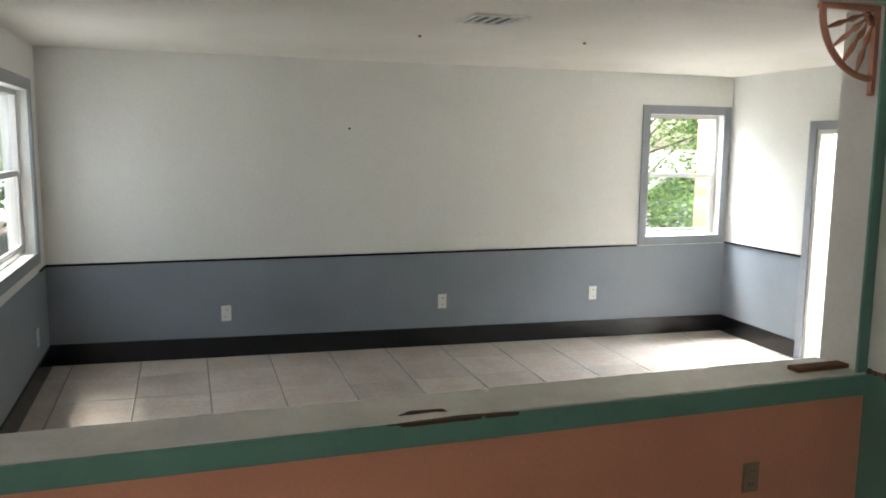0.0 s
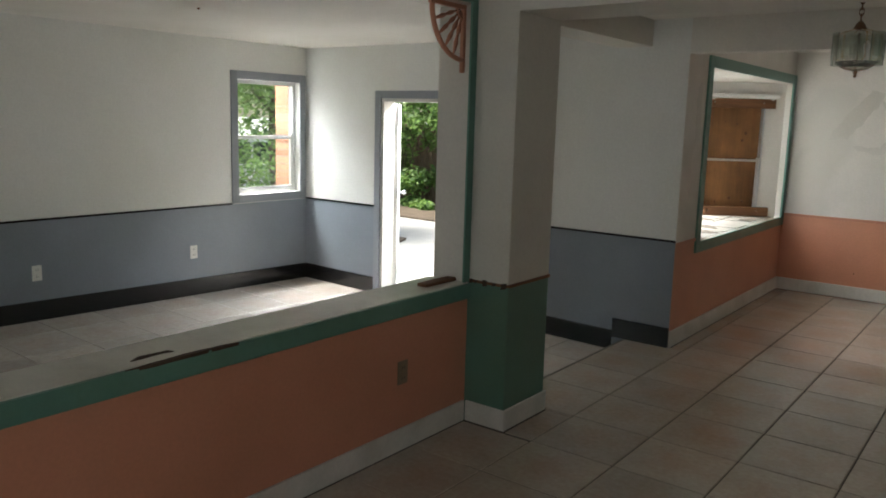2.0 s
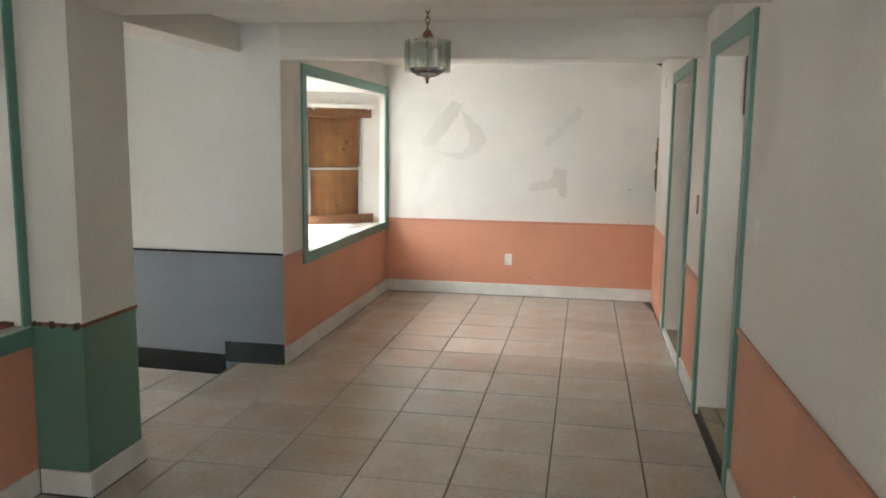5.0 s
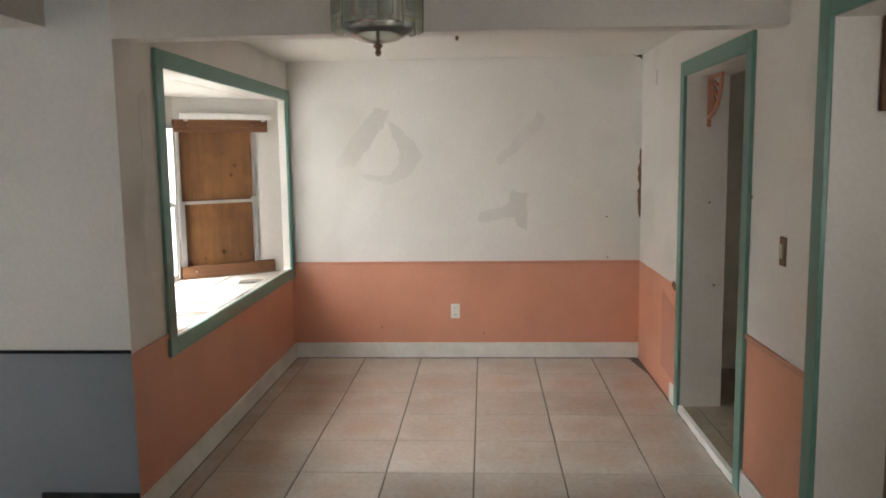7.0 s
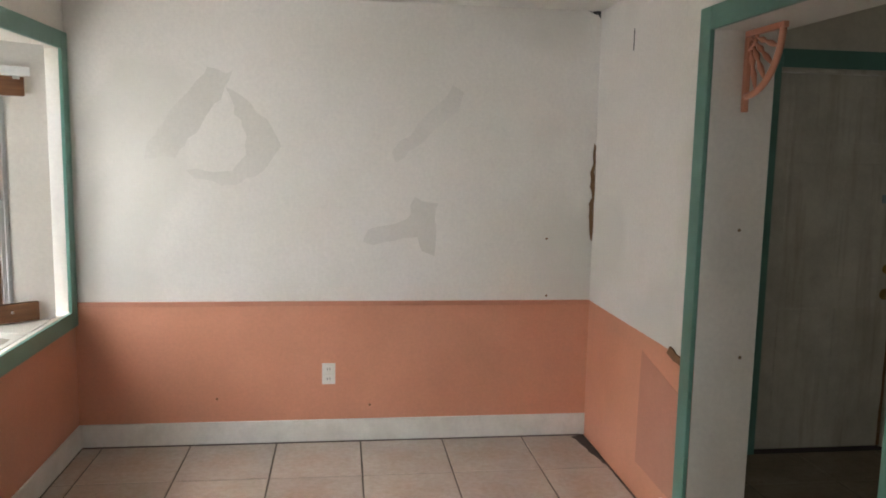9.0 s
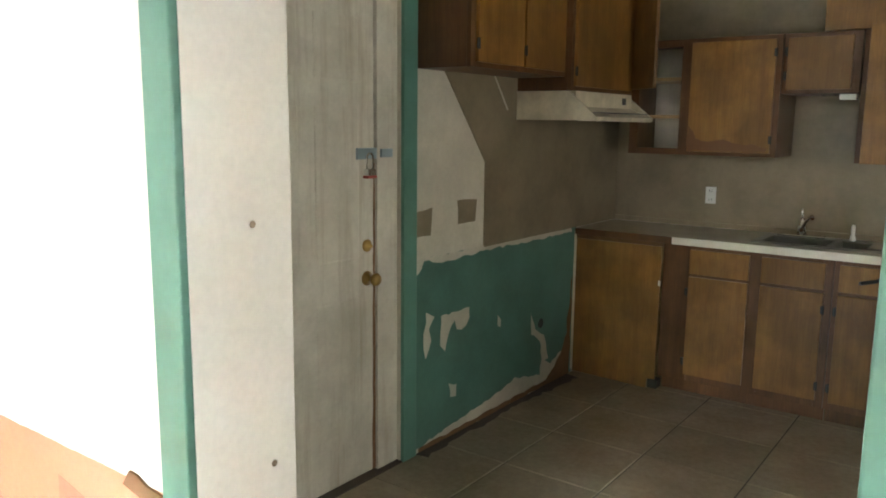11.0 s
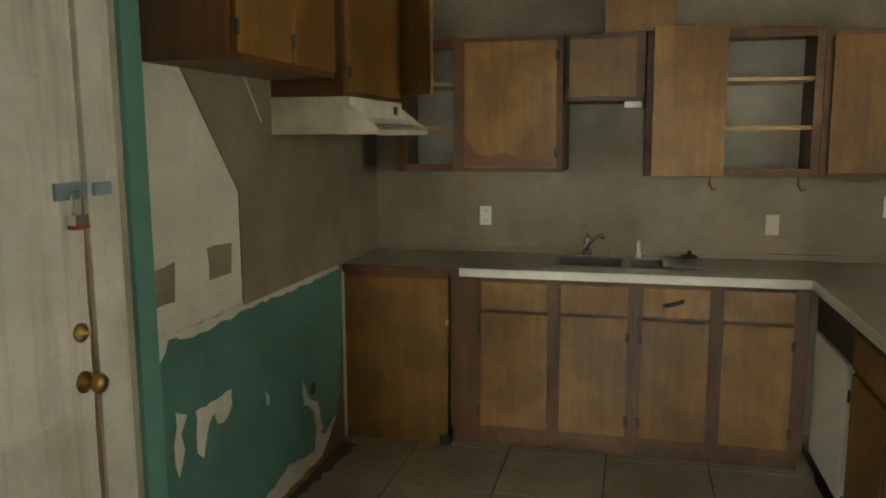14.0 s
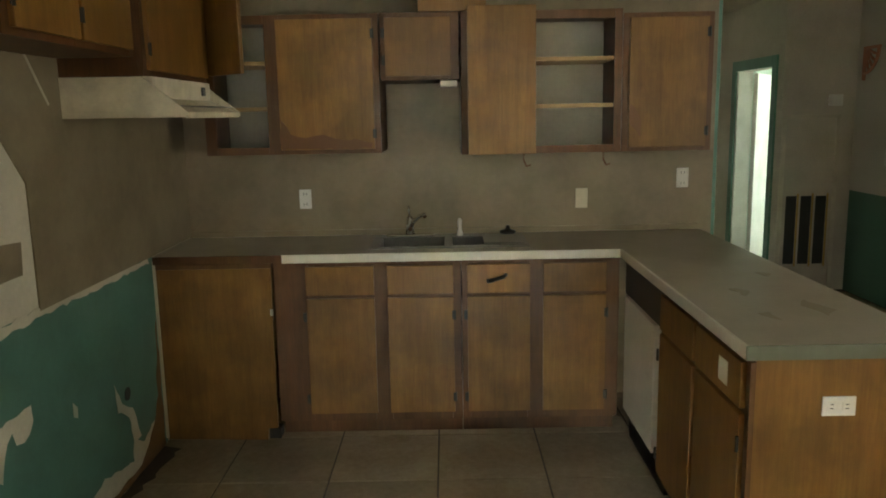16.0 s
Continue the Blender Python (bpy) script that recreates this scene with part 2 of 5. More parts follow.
M["salmon_trim"] = paint("salmon gloss paint", (0.55, 0.24, 0.145, 1), 0.4)
dm, dnt, db = nodes_of("grimy white door paint")
dcol = wear(dnt, (0.64, 0.60, 0.50, 1), 0.72, 3.5)
streak = ramp(dnt, noise_tex(dnt, 1.0, 6, 0.65, None, (16, 16, 1.1)), [(0.52, (0, 0, 0)), (0.78, (0.55, 0.55, 0.55))])
dnt.links.new(mix(dnt, streak, dcol, (0.27, 0.19, 0.10, 1)), db.inputs["Base Color"])
db.inputs["Roughness"].default_value = 0.5
bump(dnt, db, noise_tex(dnt, 140.0, 3), 0.12, 0.002)
M["door_white"] = dm
M["bracket_brown"] = plain("brown stained wood", (0.16, 0.07, 0.025, 1), 0.5)
gm, gnt, gb = nodes_of("window glass")
gb.inputs["Transmission Weight"].default_value, gb.inputs["Roughness"].default_value, gb.inputs["IOR"].default_value = 1.0, 0.0, 1.45
gb.inputs["Base Color"].default_value = (0.97, 0.99, 0.98, 1)
M["glass"] = gm
gm2, gnt2, gb2 = nodes_of("clear lamp glass")
gb2.inputs["Transmission Weight"].default_value, gb2.inputs["Roughness"].default_value = 0.93, 0.06
gb2.inputs["Base Color"].default_value = (0.84, 0.89, 0.83, 1)
M["lamp_glass"] = gm2

# ---------------------------------------------------------------- mesh helpers


def box(bm, x0, x1, y0, y1, z0, z1, bevel=0.0, mat=0, turn=None):
    r = bmesh.ops.create_cube(bm, size=1.0)
    vs = r["verts"]
    m = Matrix.Translation(((x0 + x1) / 2, (y0 + y1) / 2, (z0 + z1) / 2)) @ Matrix.Diagonal((x1 - x0, y1 - y0, z1 - z0, 1))
    if turn is not None:
        m = turn @ m
    bmesh.ops.transform(bm, matrix=m, verts=vs)
    fs = {f for v in vs for f in v.link_faces}
    for f in fs:
        f.material_index = mat
    if bevel:
        es = list({e for v in vs for e in v.link_edges})
        bmesh.ops.bevel(bm, geom=es, offset=bevel, segments=2, profile=0.6, affect="EDGES")
    return vs


def boxes(*specs, bevel=0.0):
    bm = bmesh.new()
    for s in specs:
        box(bm, *s, bevel=bevel)
    return bm


def cyl(bm, p0, p1, r0, r1=None, seg=12):
    p0, p1 = Vector(p0), Vector(p1)
    d = p1 - p0
    m = Matrix.Translation((p0 + p1) / 2) @ d.to_track_quat("Z", "Y").to_matrix().to_4x4()
    return bmesh.ops.create_cone(bm, cap_ends=True, segments=seg, radius1=r0, radius2=r0 if r1 is None else r1, depth=d.length, matrix=m)["verts"]


def lathe(bm, profile, origin, axis=(0, 0, 1), seg=16):
    """A turned body: profile is a row of (radius, height)."""
    q = Vector(axis).to_track_quat("Z", "Y").to_matrix().to_4x4()
    m = Matrix.Translation(origin) @ q
    rings = []
    for r, h in profile:
        rings.append([bm.verts.new(m @ Vector((r * math.cos(2 * math.pi * i / seg), r * math.sin(2 * math.pi * i / seg), h))) for i in range(seg)])
    for a, b in zip(rings, rings[1:]):
        for i in range(seg):
            f = bm.faces.new((a[i], a[(i + 1) % seg], b[(i + 1) % seg], b[i]))
            f.smooth = True
    bm.faces.new(rings[0][::-1])
    bm.faces.new(rings[-1])


def tube(bm, pts, r, seg=8):
    """A round bar along points."""
    pts = [Vector(p) for p in pts]
    rings = []
    for i, p in enumerate(pts):
        d = (pts[min(i + 1, len(pts) - 1)] - pts[max(i - 1, 0)]).normalized()
        q = d.to_track_quat("Z", "Y").to_matrix()
        rings.append([bm.verts.new(p + q @ Vector((r * math.cos(2 * math.pi * k / seg), r * math.sin(2 * math.pi * k / seg), 0))) for k in range(seg)])
    for a, b in zip(rings, rings[1:]):
        for k in range(seg):
            bm.faces.new((a[k], a[(k + 1) % seg], b[(k + 1) % seg], b[k])).smooth = True
    bm.faces.new(rings[0][::-1])
    bm.faces.new(rings[-1])


def mesh_of(name, bm, mats):
    me = bpy.data.meshes.new(name)
    bmesh.ops.recalc_face_normals(bm, faces=bm.faces[:])
    bm.to_mesh(me)
    bm.free()
    for m in mats if isinstance(mats, (list, tuple)) else [mats]:
        me.materials.append(m)
    return me


def part(name, bm, material, parent=None, label=""):
    ob = new(name, mesh_of(name, bm, material))
    if parent is not None:
        ob.parent = parent
    if label:
        tagged(ob, label)
    return ob


def thing(name, label, category, at=(0, 0, 0), group=""):
    ob = new(name)
    ob.empty_display_size = 0.1
    ob.location = at
    return tagged(ob, label, category, group)


def structure(name, bm, material, label="", category=""):
    return tagged(part(name, bm, material), label, category, kind="structure")


def wall_bm(axis, a0, a1, u0, u1, z0, z1, holes=()):
    """A wall or slab with thickness a0..a1 across the axis, running u0..u1, with openings (u0, u1, z0, z1) that go through it."""
    us = sorted({u0, u1, *[h[0] for h in holes], *[h[1] for h in holes]})
    zs = sorted({z0, z1, *[h[2] for h in holes], *[h[3] for h in holes]})
    us = [u for u in us if u0 <= u <= u1]
    zs = [z for z in zs if z0 <= z <= z1]
    bm = bmesh.new()
    cache = {}

    def vert(a, u, z):
        k = (round(a, 5), round(u, 5), round(z, 5))
        if k not in cache:
            cache[k] = bm.verts.new({"x": (a, u, z), "y": (u, a, z), "z": (u, z, a)}[axis])
        return cache[k]

    def solid(i, j):
        if not (0 <= i < len(us) - 1 and 0 <= j < len(zs) - 1):
            return False
        u, z = (us[i] + us[i + 1]) / 2, (zs[j] + zs[j + 1]) / 2
        return not any(h[0] < u < h[1] and h[2] < z < h[3] for h in holes)

    for i in range(len(us) - 1):
        for j in range(len(zs) - 1):
            if not solid(i, j):
                continue
            ua, ub, za, zb = us[i], us[i + 1], zs[j], zs[j + 1]
            for a in (a0, a1):
                bm.faces.new([vert(a, ua, za), vert(a, ub, za), vert(a, ub, zb), vert(a, ua, zb)])
            if not solid(i - 1, j):
                bm.faces.new([vert(a0, ua, za), vert(a1, ua, za), vert(a1, ua, zb), vert(a0, ua, zb)])
            if not solid(i + 1, j):
                bm.faces.new([vert(a0, ub, za), vert(a1, ub, za), vert(a1, ub, zb), vert(a0, ub, zb)])
            if not solid(i, j - 1):
                bm.faces.new([vert(a0, ua, za), vert(a1, ua, za), vert(a1, ub, za), vert(a0, ub, za)])
            if not solid(i, j + 1):
                bm.faces.new([vert(a0, ua, zb), vert(a1, ua, zb), vert(a1, ub, zb), vert(a0, ub, zb)])
    bmesh.ops.recalc_face_normals(bm, faces=bm.faces[:])
    return bm


def face_mats(bm, rule):
    """Gives each face the material slot that rule(normal, centre) names."""
    bm.normal_update()
    for f in bm.faces:
        f.material_index = rule(f.normal, f.calc_center_median())
    return bm


def poly_bm(points, axis, a0, a1):
    """A flat plate: an outline of (u, z) given thickness a0..a1 across the axis ('z': points are (x, y))."""
    bm = bmesh.new()
    put = {"x": lambda a, u, v: (a, u, v), "y": lambda a, u, v: (u, a, v), "z": lambda a, u, v: (u, v, a)}[axis]
    lo = [bm.verts.new(put(a0, u, v)) for u, v in points]
    hi = [bm.verts.new(put(a1, u, v)) for u, v in points]
    n = len(points)
    bm.faces.new(lo)
    bm.faces.new(hi[::-1])
    for i in range(n):
        bm.faces.new((lo[i], lo[(i + 1) % n], hi[(i + 1) % n], hi[i]))
    return bm


def ragged(rng, pts, step=0.03, amount=0.012):
    """An outline with torn edges."""
    out = []
    for (x0, y0), (x1, y1) in zip(pts, pts[1:] + pts[:1]):
        n = max(1, int(math.hypot(x1 - x0, y1 - y0) / step))
        for i in range(n):
            t = i / n
            out.append((x0 + (x1 - x0) * t + rng.uniform(-amount, amount), y0 + (y1 - y0) * t + rng.uniform(-amount, amount)))
    return out


# ---------------------------------------------------------------- shell of the house
TOP = 2.60
T = 0.16
BAY = (5.10, 7.43, 0.75, 2.06)
D1 = (5.09, 6.19, -0.3, 2.075)
D2 = (3.20, 4.22, -0.3, 2.085)
BWIN = (3.78, 4.54, 0.87, 1.94)
GDOOR = (-4.36, -3.48, ZS, 1.80)
LWIN = (-5.06, -3.86, 0.93, 1.97)

bm = wall_bm("x", XL - T, XL, YD + T, YF + T, -0.3, TOP, [BAY])
face_mats(bm, lambda n, c: 1 if abs(n.x) < 0.5 and 5.0 < c.y < 7.5 else 0)
structure("wall_dining_left", bm, [M["dining_wall"], M["white_wall"]], "white wall over salmon wainscot with a bay opening", "wall")
structure("wall_dining_end", wall_bm("y", YF, YF + T, XL, XR + 0.25, -0.3, TOP), M["dining_wall"], "patched white wall over salmon wainscot", "wall")
bm = wall_bm("x", XR, XW, -2.2, YF, -0.3, TOP, [D1, D2])
face_mats(bm, lambda n, c: 1 if n.x > 0.5 else (2 if abs(n.y) > 0.5 or abs(n.z) > 0.5 else 0))
structure("wall_dining_right", bm, [M["dining_wall"], M["kitchen_white"], M["white_wall"]], "white wall over salmon wainscot with two doorways", "wall")
bm = wall_bm("y", YD, YD + T, XB - T, XL, -0.3, TOP, [GDOOR])
face_mats(bm, lambda n, c: 1 if n.x > 0.5 and c.x > -1.6 else 0)
structure("wall_sunken_door", bm, [M["sunken_wall"], M["dining_wall"]], "white wall over grey wainscot with an outside door", "wall")
structure("wall_sunken_back", wall_bm("x", XB - T, XB, YS - T, YD, -0.3, TOP, [BWIN]), M["sunken_wall"], "long white wall over grey wainscot", "wall")
structure("wall_sunken_side", wall_bm("y", YS - T, YS, XB, -1.80, -0.3, TOP, [LWIN]), M["sunken_wall"], "white wall over grey wainscot with a window", "wall")
# low wall with the ledge, its jambs and the header over it
HW0, HW1 = -2.03, -1.80
bm = wall_bm("x", HW0, HW1, -2.2, 2.50, -0.3, TOP, [(YS + 0.02, 2.495, 0.735, 2.20)])
face_mats(bm, lambda n, c: 1 if n.x < -0.5 else (0 if n.x > 0.5 and c.z < 0.8 else 2))
structure("wall_low", bm, [M["salmon"], M["sunken_wall"], M["white_wall"]], "salmon low wall under a wide opening", "wall")
structure("wall_post", wall_bm("y", 2.50, 2.91, HW0, -1.545, -0.3, TOP), M["pillar"], "square post, white over dark green", "post")
structure("wall_step_header", wall_bm("x", HW0, -1.76, 2.91, YD, 2.18, TOP), M["white_wall"], "white header over the step opening", "header")
structure("beam_near", wall_bm("y", 2.50, 2.915, -1.545, XR, 2.155, TOP), M["white_wall"], "white boxed ceiling beam", "beam")
structure("beam_far", wall_bm("y", YD, 4.755, XL, XR, 2.128, TOP), M["white_wall"], "white boxed ceiling beam", "beam")
# unseen end of the hall; its window opening is made up for the fill light
bm = wall_bm("y", -2.2 - T, -2.2, HW0, XW, -0.3, TOP, [(0.2, 1.15, 0.8, 2.0)])
structure("wall_hall_end", bm, M["dining_wall"], "white wall over salmon wainscot", "wall")
structure("ceiling_dining", boxes((-1.80, XR, -2.2, YF, CD, CD + 0.1)), M["ceiling"], "white plaster ceiling", "ceiling")
structure("ceiling_sunken", boxes((XB, HW0, YS, YD, CS, CS + 0.1)), M["ceiling"], "white plaster ceiling", "ceiling")
structure("roof", boxes((XB - 0.3, -1.72, -1.4, YD + 0.3, TOP, TOP + 0.15), (-2.3, 9.6, YD + 0.3, YF + 0.4, TOP, TOP + 0.15), (-1.72, 9.6, -3.0, YD + 0.3, TOP, TOP + 0.15)), M["grout"], "dark flat roof", "roof")

# kitchen shell
KDOOR = (2.06, 2.94, ZK, 2.05)
bm = wall_bm("y", YK, YK + 0.14, XW, XK + 0.14, -0.3, TOP, [KDOOR])
structure("wall_kitchen_side", bm, M["cream_wall"], "dirty cream kitchen wall", "wall")
structure("wall_kitchen_sink", wall_bm("x", XK, XK + 0.14, 4.36, YK, -0.3, TOP), M["kitchen_wall"], "stained taupe laminate kitchen wall", "wall")
structure("wall_kitchen_right", wall_bm("y", 2.31, 2.45, XW, 7.42, -0.3, TOP, [(1.58, 2.62, 1.0, 2.0)]), M["kitchen_green"], "grey wall over dark green wainscot", "wall")
structure("wall_closet", wall_bm("x", 7.42, 7.56, 2.45, 3.03, -0.3, TOP), M["kitchen_white"], "stained beige wall around a closet", "wall")
PDOOR = (7.62, 8.42, ZK, 1.86)
structure("wall_passage", wall_bm("y", 2.89, 3.03, 7.56, 9.2, -0.3, TOP, [PDOOR]), M["kitchen_white"], "stained beige wall with a doorway", "wall")
structure("wall_passage_end", wall_bm("x", 9.2, 9.34, 0.4, 4.5, -0.3, TOP), M["kitchen_white"], "beige wall", "wall")
structure("wall_passage_far", wall_bm("y", 4.36, 4.50, XK + 0.14, 9.2, -0.3, TOP), M["kitchen_white"], "beige wall", "wall")
M["mint"] = paint("pale mint wall paint", (0.62, 0.74, 0.66, 1), 0.5)
bm = wall_bm("y", 0.4, 0.54, 7.0, 9.2, -0.3, TOP, [(7.4, 8.6, 0.9, 2.0)])
structure("wall_far_room", bm, M["mint"], "pale mint wall", "wall")
structure("wall_far_room_side", wall_bm("x", 9.04, 9.18, 0.54, 2.89, -0.3, TOP), M["mint"], "pale mint wall", "wall")
structure("wall_far_room_near", wall_bm("x", 7.0, 7.14, 0.54, 2.31, -0.3, TOP), M["mint"], "pale mint wall", "wall")
structure("ceiling_kitchen", boxes((XW, 9.2, 0.54, YK, 2.42, 2.52)), M["kitchen_white"], "stained beige kitchen ceiling", "ceiling")

# floors below the tiles
floor_d = structure("floor_dining", boxes((-1.82, XW, -2.2, YF, -0.25, -0.006)), M["grout"], "beige ceramic tile floor with dark grout", "floor")
floor_s = structure("floor_sunken", boxes((XB, -1.82, YS, YD, -0.40, ZS - 0.006)), M["grout_light"], "pale ceramic tile floor of the sunken room", "floor")
floor_k = structure("floor_kitchen", boxes((XR + 0.012, 5.24, 2.31, YK, -0.25, ZK - 0.006), (5.24, 9.2, 2.31, 4.5, -0.25, ZK - 0.006), (7.0, 9.2, 0.5, 2.31, -0.25, ZK - 0.006)), M["grout"], "grimy beige tile kitchen floor", "floor")
# the sunken floor slopes gently up from the step, as an old patio does
SLOPE = 0.02
floor_s.matrix_world = Matrix.Translation((-1.93, YD, ZS)) @ Matrix(((1, 0, SLOPE, 0), (0, 1, SLOPE, 0), (-SLOPE, -SLOPE, 1, 0), (0, 0, 0, 1))) @ Matrix.Translation((1.93, -YD, -ZS))
GROUND = -0.26
ground_mat, gnt3, gb3 = nodes_of("worn concrete and soil")
gcol = ramp(gnt3, noise_tex(gnt3, 0.5, 8, 0.65), [(0.35, (0.24, 0.235, 0.22)), (0.6, (0.33, 0.32, 0.30))])
gnt3.links.new(gcol, gb3.inputs["Base Color"])
gb3.inputs["Roughness"].default_value = 0.9
structure("ground", boxes((-400, 400, -400, 400, -0.9, GROUND)), ground_mat, "pale concrete drive around the house", "ground")

FACE = {"-y": 0, "-x": -90, "+y": 180, "+x": 90}


def place(ob, x, y, z, face):
    """Sets a thing against a wall: its front looks to the named side."""
    ob.matrix_world = pose(x, y, z, 0, 0, FACE[face])
    return ob


# ---------------------------------------------------------------- trim


def casing(name, axis, face, out, u0, u1, z0, z1, w, t, mat, bottom=False, label=""):
    """Boards round an opening, on the wall face and proud of it by t towards out."""
    a0, a1 = sorted((face, face + out * t))
    bm = bmesh.new()
    lo = z0 - w if bottom else z0
    spans = [(u0 - w, u0, lo, z1 + w), (u1, u1 + w, lo, z1 + w), (u0, u1, z1, z1 + w)]
    if bottom:
        spans.append((u0, u1, z0 - w, z0))
    for ua, ub, za, zb in spans:
        if axis == "x":
            box(bm, a0, a1, ua, ub, za, zb, 0.004)
        else:
            box(bm, ua, ub, a0, a1, za, zb, 0.004)
    return structure(name, bm, mat, label, "trim")


casing("trim_bay", "x", XL, 1, BAY[0], BAY[1], BAY[2], BAY[3], 0.085, 0.018, M["teal"], True, "teal painted boards framing the bay")
casing("trim_doorway_kitchen", "x", XR, -1, D1[0], D1[1], 0.0, D1[3], 0.088, 0.02, M["teal"], label="teal painted doorway casing")
casing("trim_doorway_hall", "x", XR, -1, D2[0], D2[1], 0.0, D2[3], 0.088, 0.02, M["teal"], label="teal painted doorway casing")
casing("trim_back_window", "x", XB, 1, BWIN[0], BWIN[1], BWIN[2], BWIN[3], 0.075, 0.016, M["grey_trim"], True, "grey painted window casing")
casing("trim_outside_door", "y", YD, -1, GDOOR[0], GDOOR[1], GDOOR[2], GDOOR[3], 0.07, 0.016, M["grey_trim"], label="grey painted door casing")
casing("trim_side_window", "y", YS, 1, LWIN[0], LWIN[1], LWIN[2], LWIN[3], 0.075, 0.016, M["grey_trim"], True, "grey painted window casing")
casing("trim_kitchen_door", "y", YK, -1, KDOOR[0], KDOOR[1], KDOOR[2], KDOOR[3], 0.09, 0.018, M["teal"], label="teal painted door casing")
casing("trim_passage_door", "y", 3.03, 1, PDOOR[0], PDOOR[1], PDOOR[2], PDOOR[3], 0.09, 0.018, M["teal"], label="teal painted door casing")
# casing of the wide opening over the low wall
bm = boxes((HW1, HW1 + 0.012, YS + 0.02, 2.445, 2.20, 2.29), (HW1, HW1 + 0.012, 2.445, 2.498, 0.775, 2.29), bevel=0.003)
structure("trim_wide_opening", bm, M["teal"], "teal boards framing the wide opening", "trim")
bm = boxes((HW1 + 0.003, HW1 + 0.02, YS + 0.02, 2.498, 0.685, 0.766), (HW1, HW1 + 0.003, YS + 0.02, 2.498, 0.685, 0.735), bevel=0.003)
structure("trim_low_wall", bm, M["teal"], "teal board under the ledge", "trim")


def skirting(name, runs, h, mat, t=0.014, label="", top=0.004):
    """Skirting boards: runs of (axis, face, out, u0, u1, z0)."""
    bm = bmesh.new()
    for axis, face, out, u0, u1, z0 in runs:
        a0, a1 = sorted((face, face + out * t))
        if axis == "x":
            box(bm, a0, a1, u0, u1, z0, z0 + h, top)
        else:
            box(bm, u0, u1, a0, a1, z0, z0 + h, top)
    return structure(name, bm, mat, label, "baseboard")


skirting("baseboard_dining", [("x", XL, 1, YD + 0.002, YF, 0), ("y", YF, -1, XL + 0.016, XR, 0), ("x", XR, -1, 6.19 + 0.09, 6.42, 0), ("x", XR, -1, D2[1] + 0.09, D1[0] - 0.09, 0),
                              ("x", XR, -1, -2.2, D2[0] - 0.09, 0)], 0.125, M["white_trim"], label="white painted skirting board")
skirting("baseboard_low_wall", [("x", HW1, 1, -2.2, 2.484, 0), ("y", 2.50, -1, HW1 + 0.016, -1.545 + 0.014, 0), ("x", -1.545, 1, 2.502, 2.924, 0), ("y", 2.91, 1, HW0, -1.547, 0)], 0.115, M["white_trim"], label="scuffed white skirting board")
base_s = skirting("baseboard_sunken", [("x", XB, 1, YS, YD, ZS), ("y", YD, -1, XB + 0.016, GDOOR[0] - 0.07, ZS), ("y", YD, -1, GDOOR[1] + 0.07, -1.93, ZS), ("y", YS, 1, XB + 0.016, HW0, ZS)],
         0.152, M["black_gloss"], 0.016, "black gloss skirting board")
base_s.data.transform(Matrix(((1, 0, 0, 0), (0, 1, 0, 0), (-SLOPE, -SLOPE, 1, SLOPE * (YD - 1.93)), (0, 0, 0, 1))))
skirting("baseboard_step", [("y", YD, -1, -1.928, XL, 0.0)], 0.15, M["black_gloss"], 0.016, "black gloss skirting board above the step")
# rails between the two paints
RZ = 0.782
structure("rail_dining", boxes((XL, XR, YF - 0.012, YF, RZ - 0.022, RZ + 0.004), (XL, XL + 0.012, YD + 0.002, BAY[0] - 0.087, RZ - 0.022, RZ + 0.004),
                               (XR - 0.012, XR, D2[1] + 0.09, D1[0] - 0.09, RZ - 0.022, RZ + 0.004), (XR - 0.012, XR, -2.2, D2[0] - 0.09, RZ - 0.022, RZ + 0.004), bevel=0.003),
          M["salmon_trim"], "salmon painted wall rail", "rail")
structure("rail_sunken", boxes((XB, XB + 0.008, YS, BWIN[0] - 0.08, 0.787, 0.803), (XB, GDOOR[0] - 0.072, YD - 0.008, YD, 0.787, 0.803), (GDOOR[1] + 0.072, XL, YD - 0.008, YD, 0.787, 0.803),
                               (XB, LWIN[0] - 0.08, YS, YS + 0.008, 0.787, 0.803), bevel=0.002), M["black_gloss"], "thin black line rail", "rail")
rng = random.Random(5)
bm = boxes((-1.548, -1.537, 2.497, 2.915, 0.776, 0.792), (-1.80, -1.55, 2.493, 2.504, 0.776, 0.790))
structure("rail_post", bm, M["bare_wood"], "torn brown edge round the post", "rail")
for ya, yb, za, zb in ((-1.785, -1.765, 0.768, 0.797), (-1.75, -1.738, 0.772, 0.792), (-1.70, -1.672, 0.766, 0.799), (-1.64, -1.62, 0.77, 0.795), (-1.585, -1.552, 0.764, 0.80)):
    structure("post_chip", poly_bm(ragged(rng, [(ya, za), (yb, za + 0.004), (yb, zb), (ya, zb - 0.005)], 0.012, 0.003), "y", 2.4905, 2.4935), M["split"], "dark torn chip along the post's paint line", "rail")
# ledge
bm = poly_bm([(HW0 - 0.02, YS + 0.02), (HW1 + 0.002, YS + 0.02)] + [(HW1 + 0.002 + rng.uniform(-0.006, 0.003), YS + 0.1 + i * 0.06) for i in range(58)] + [(HW1 + 0.002, 2.492), (HW0 - 0.02, 2.492)], "z", 0.737, 0.768)
structure("ledge", bm, M["ledge"], "worn white painted ledge with chipped edge", "ledge")
bm = poly_bm(ragged(rng, [(-1.7785, 0.52), (-1.7780, 0.98), (-1.790, 0.93), (-1.801, 0.80), (-1.791, 0.60)], 0.03, 0.003), "z", 0.757, 0.7695)
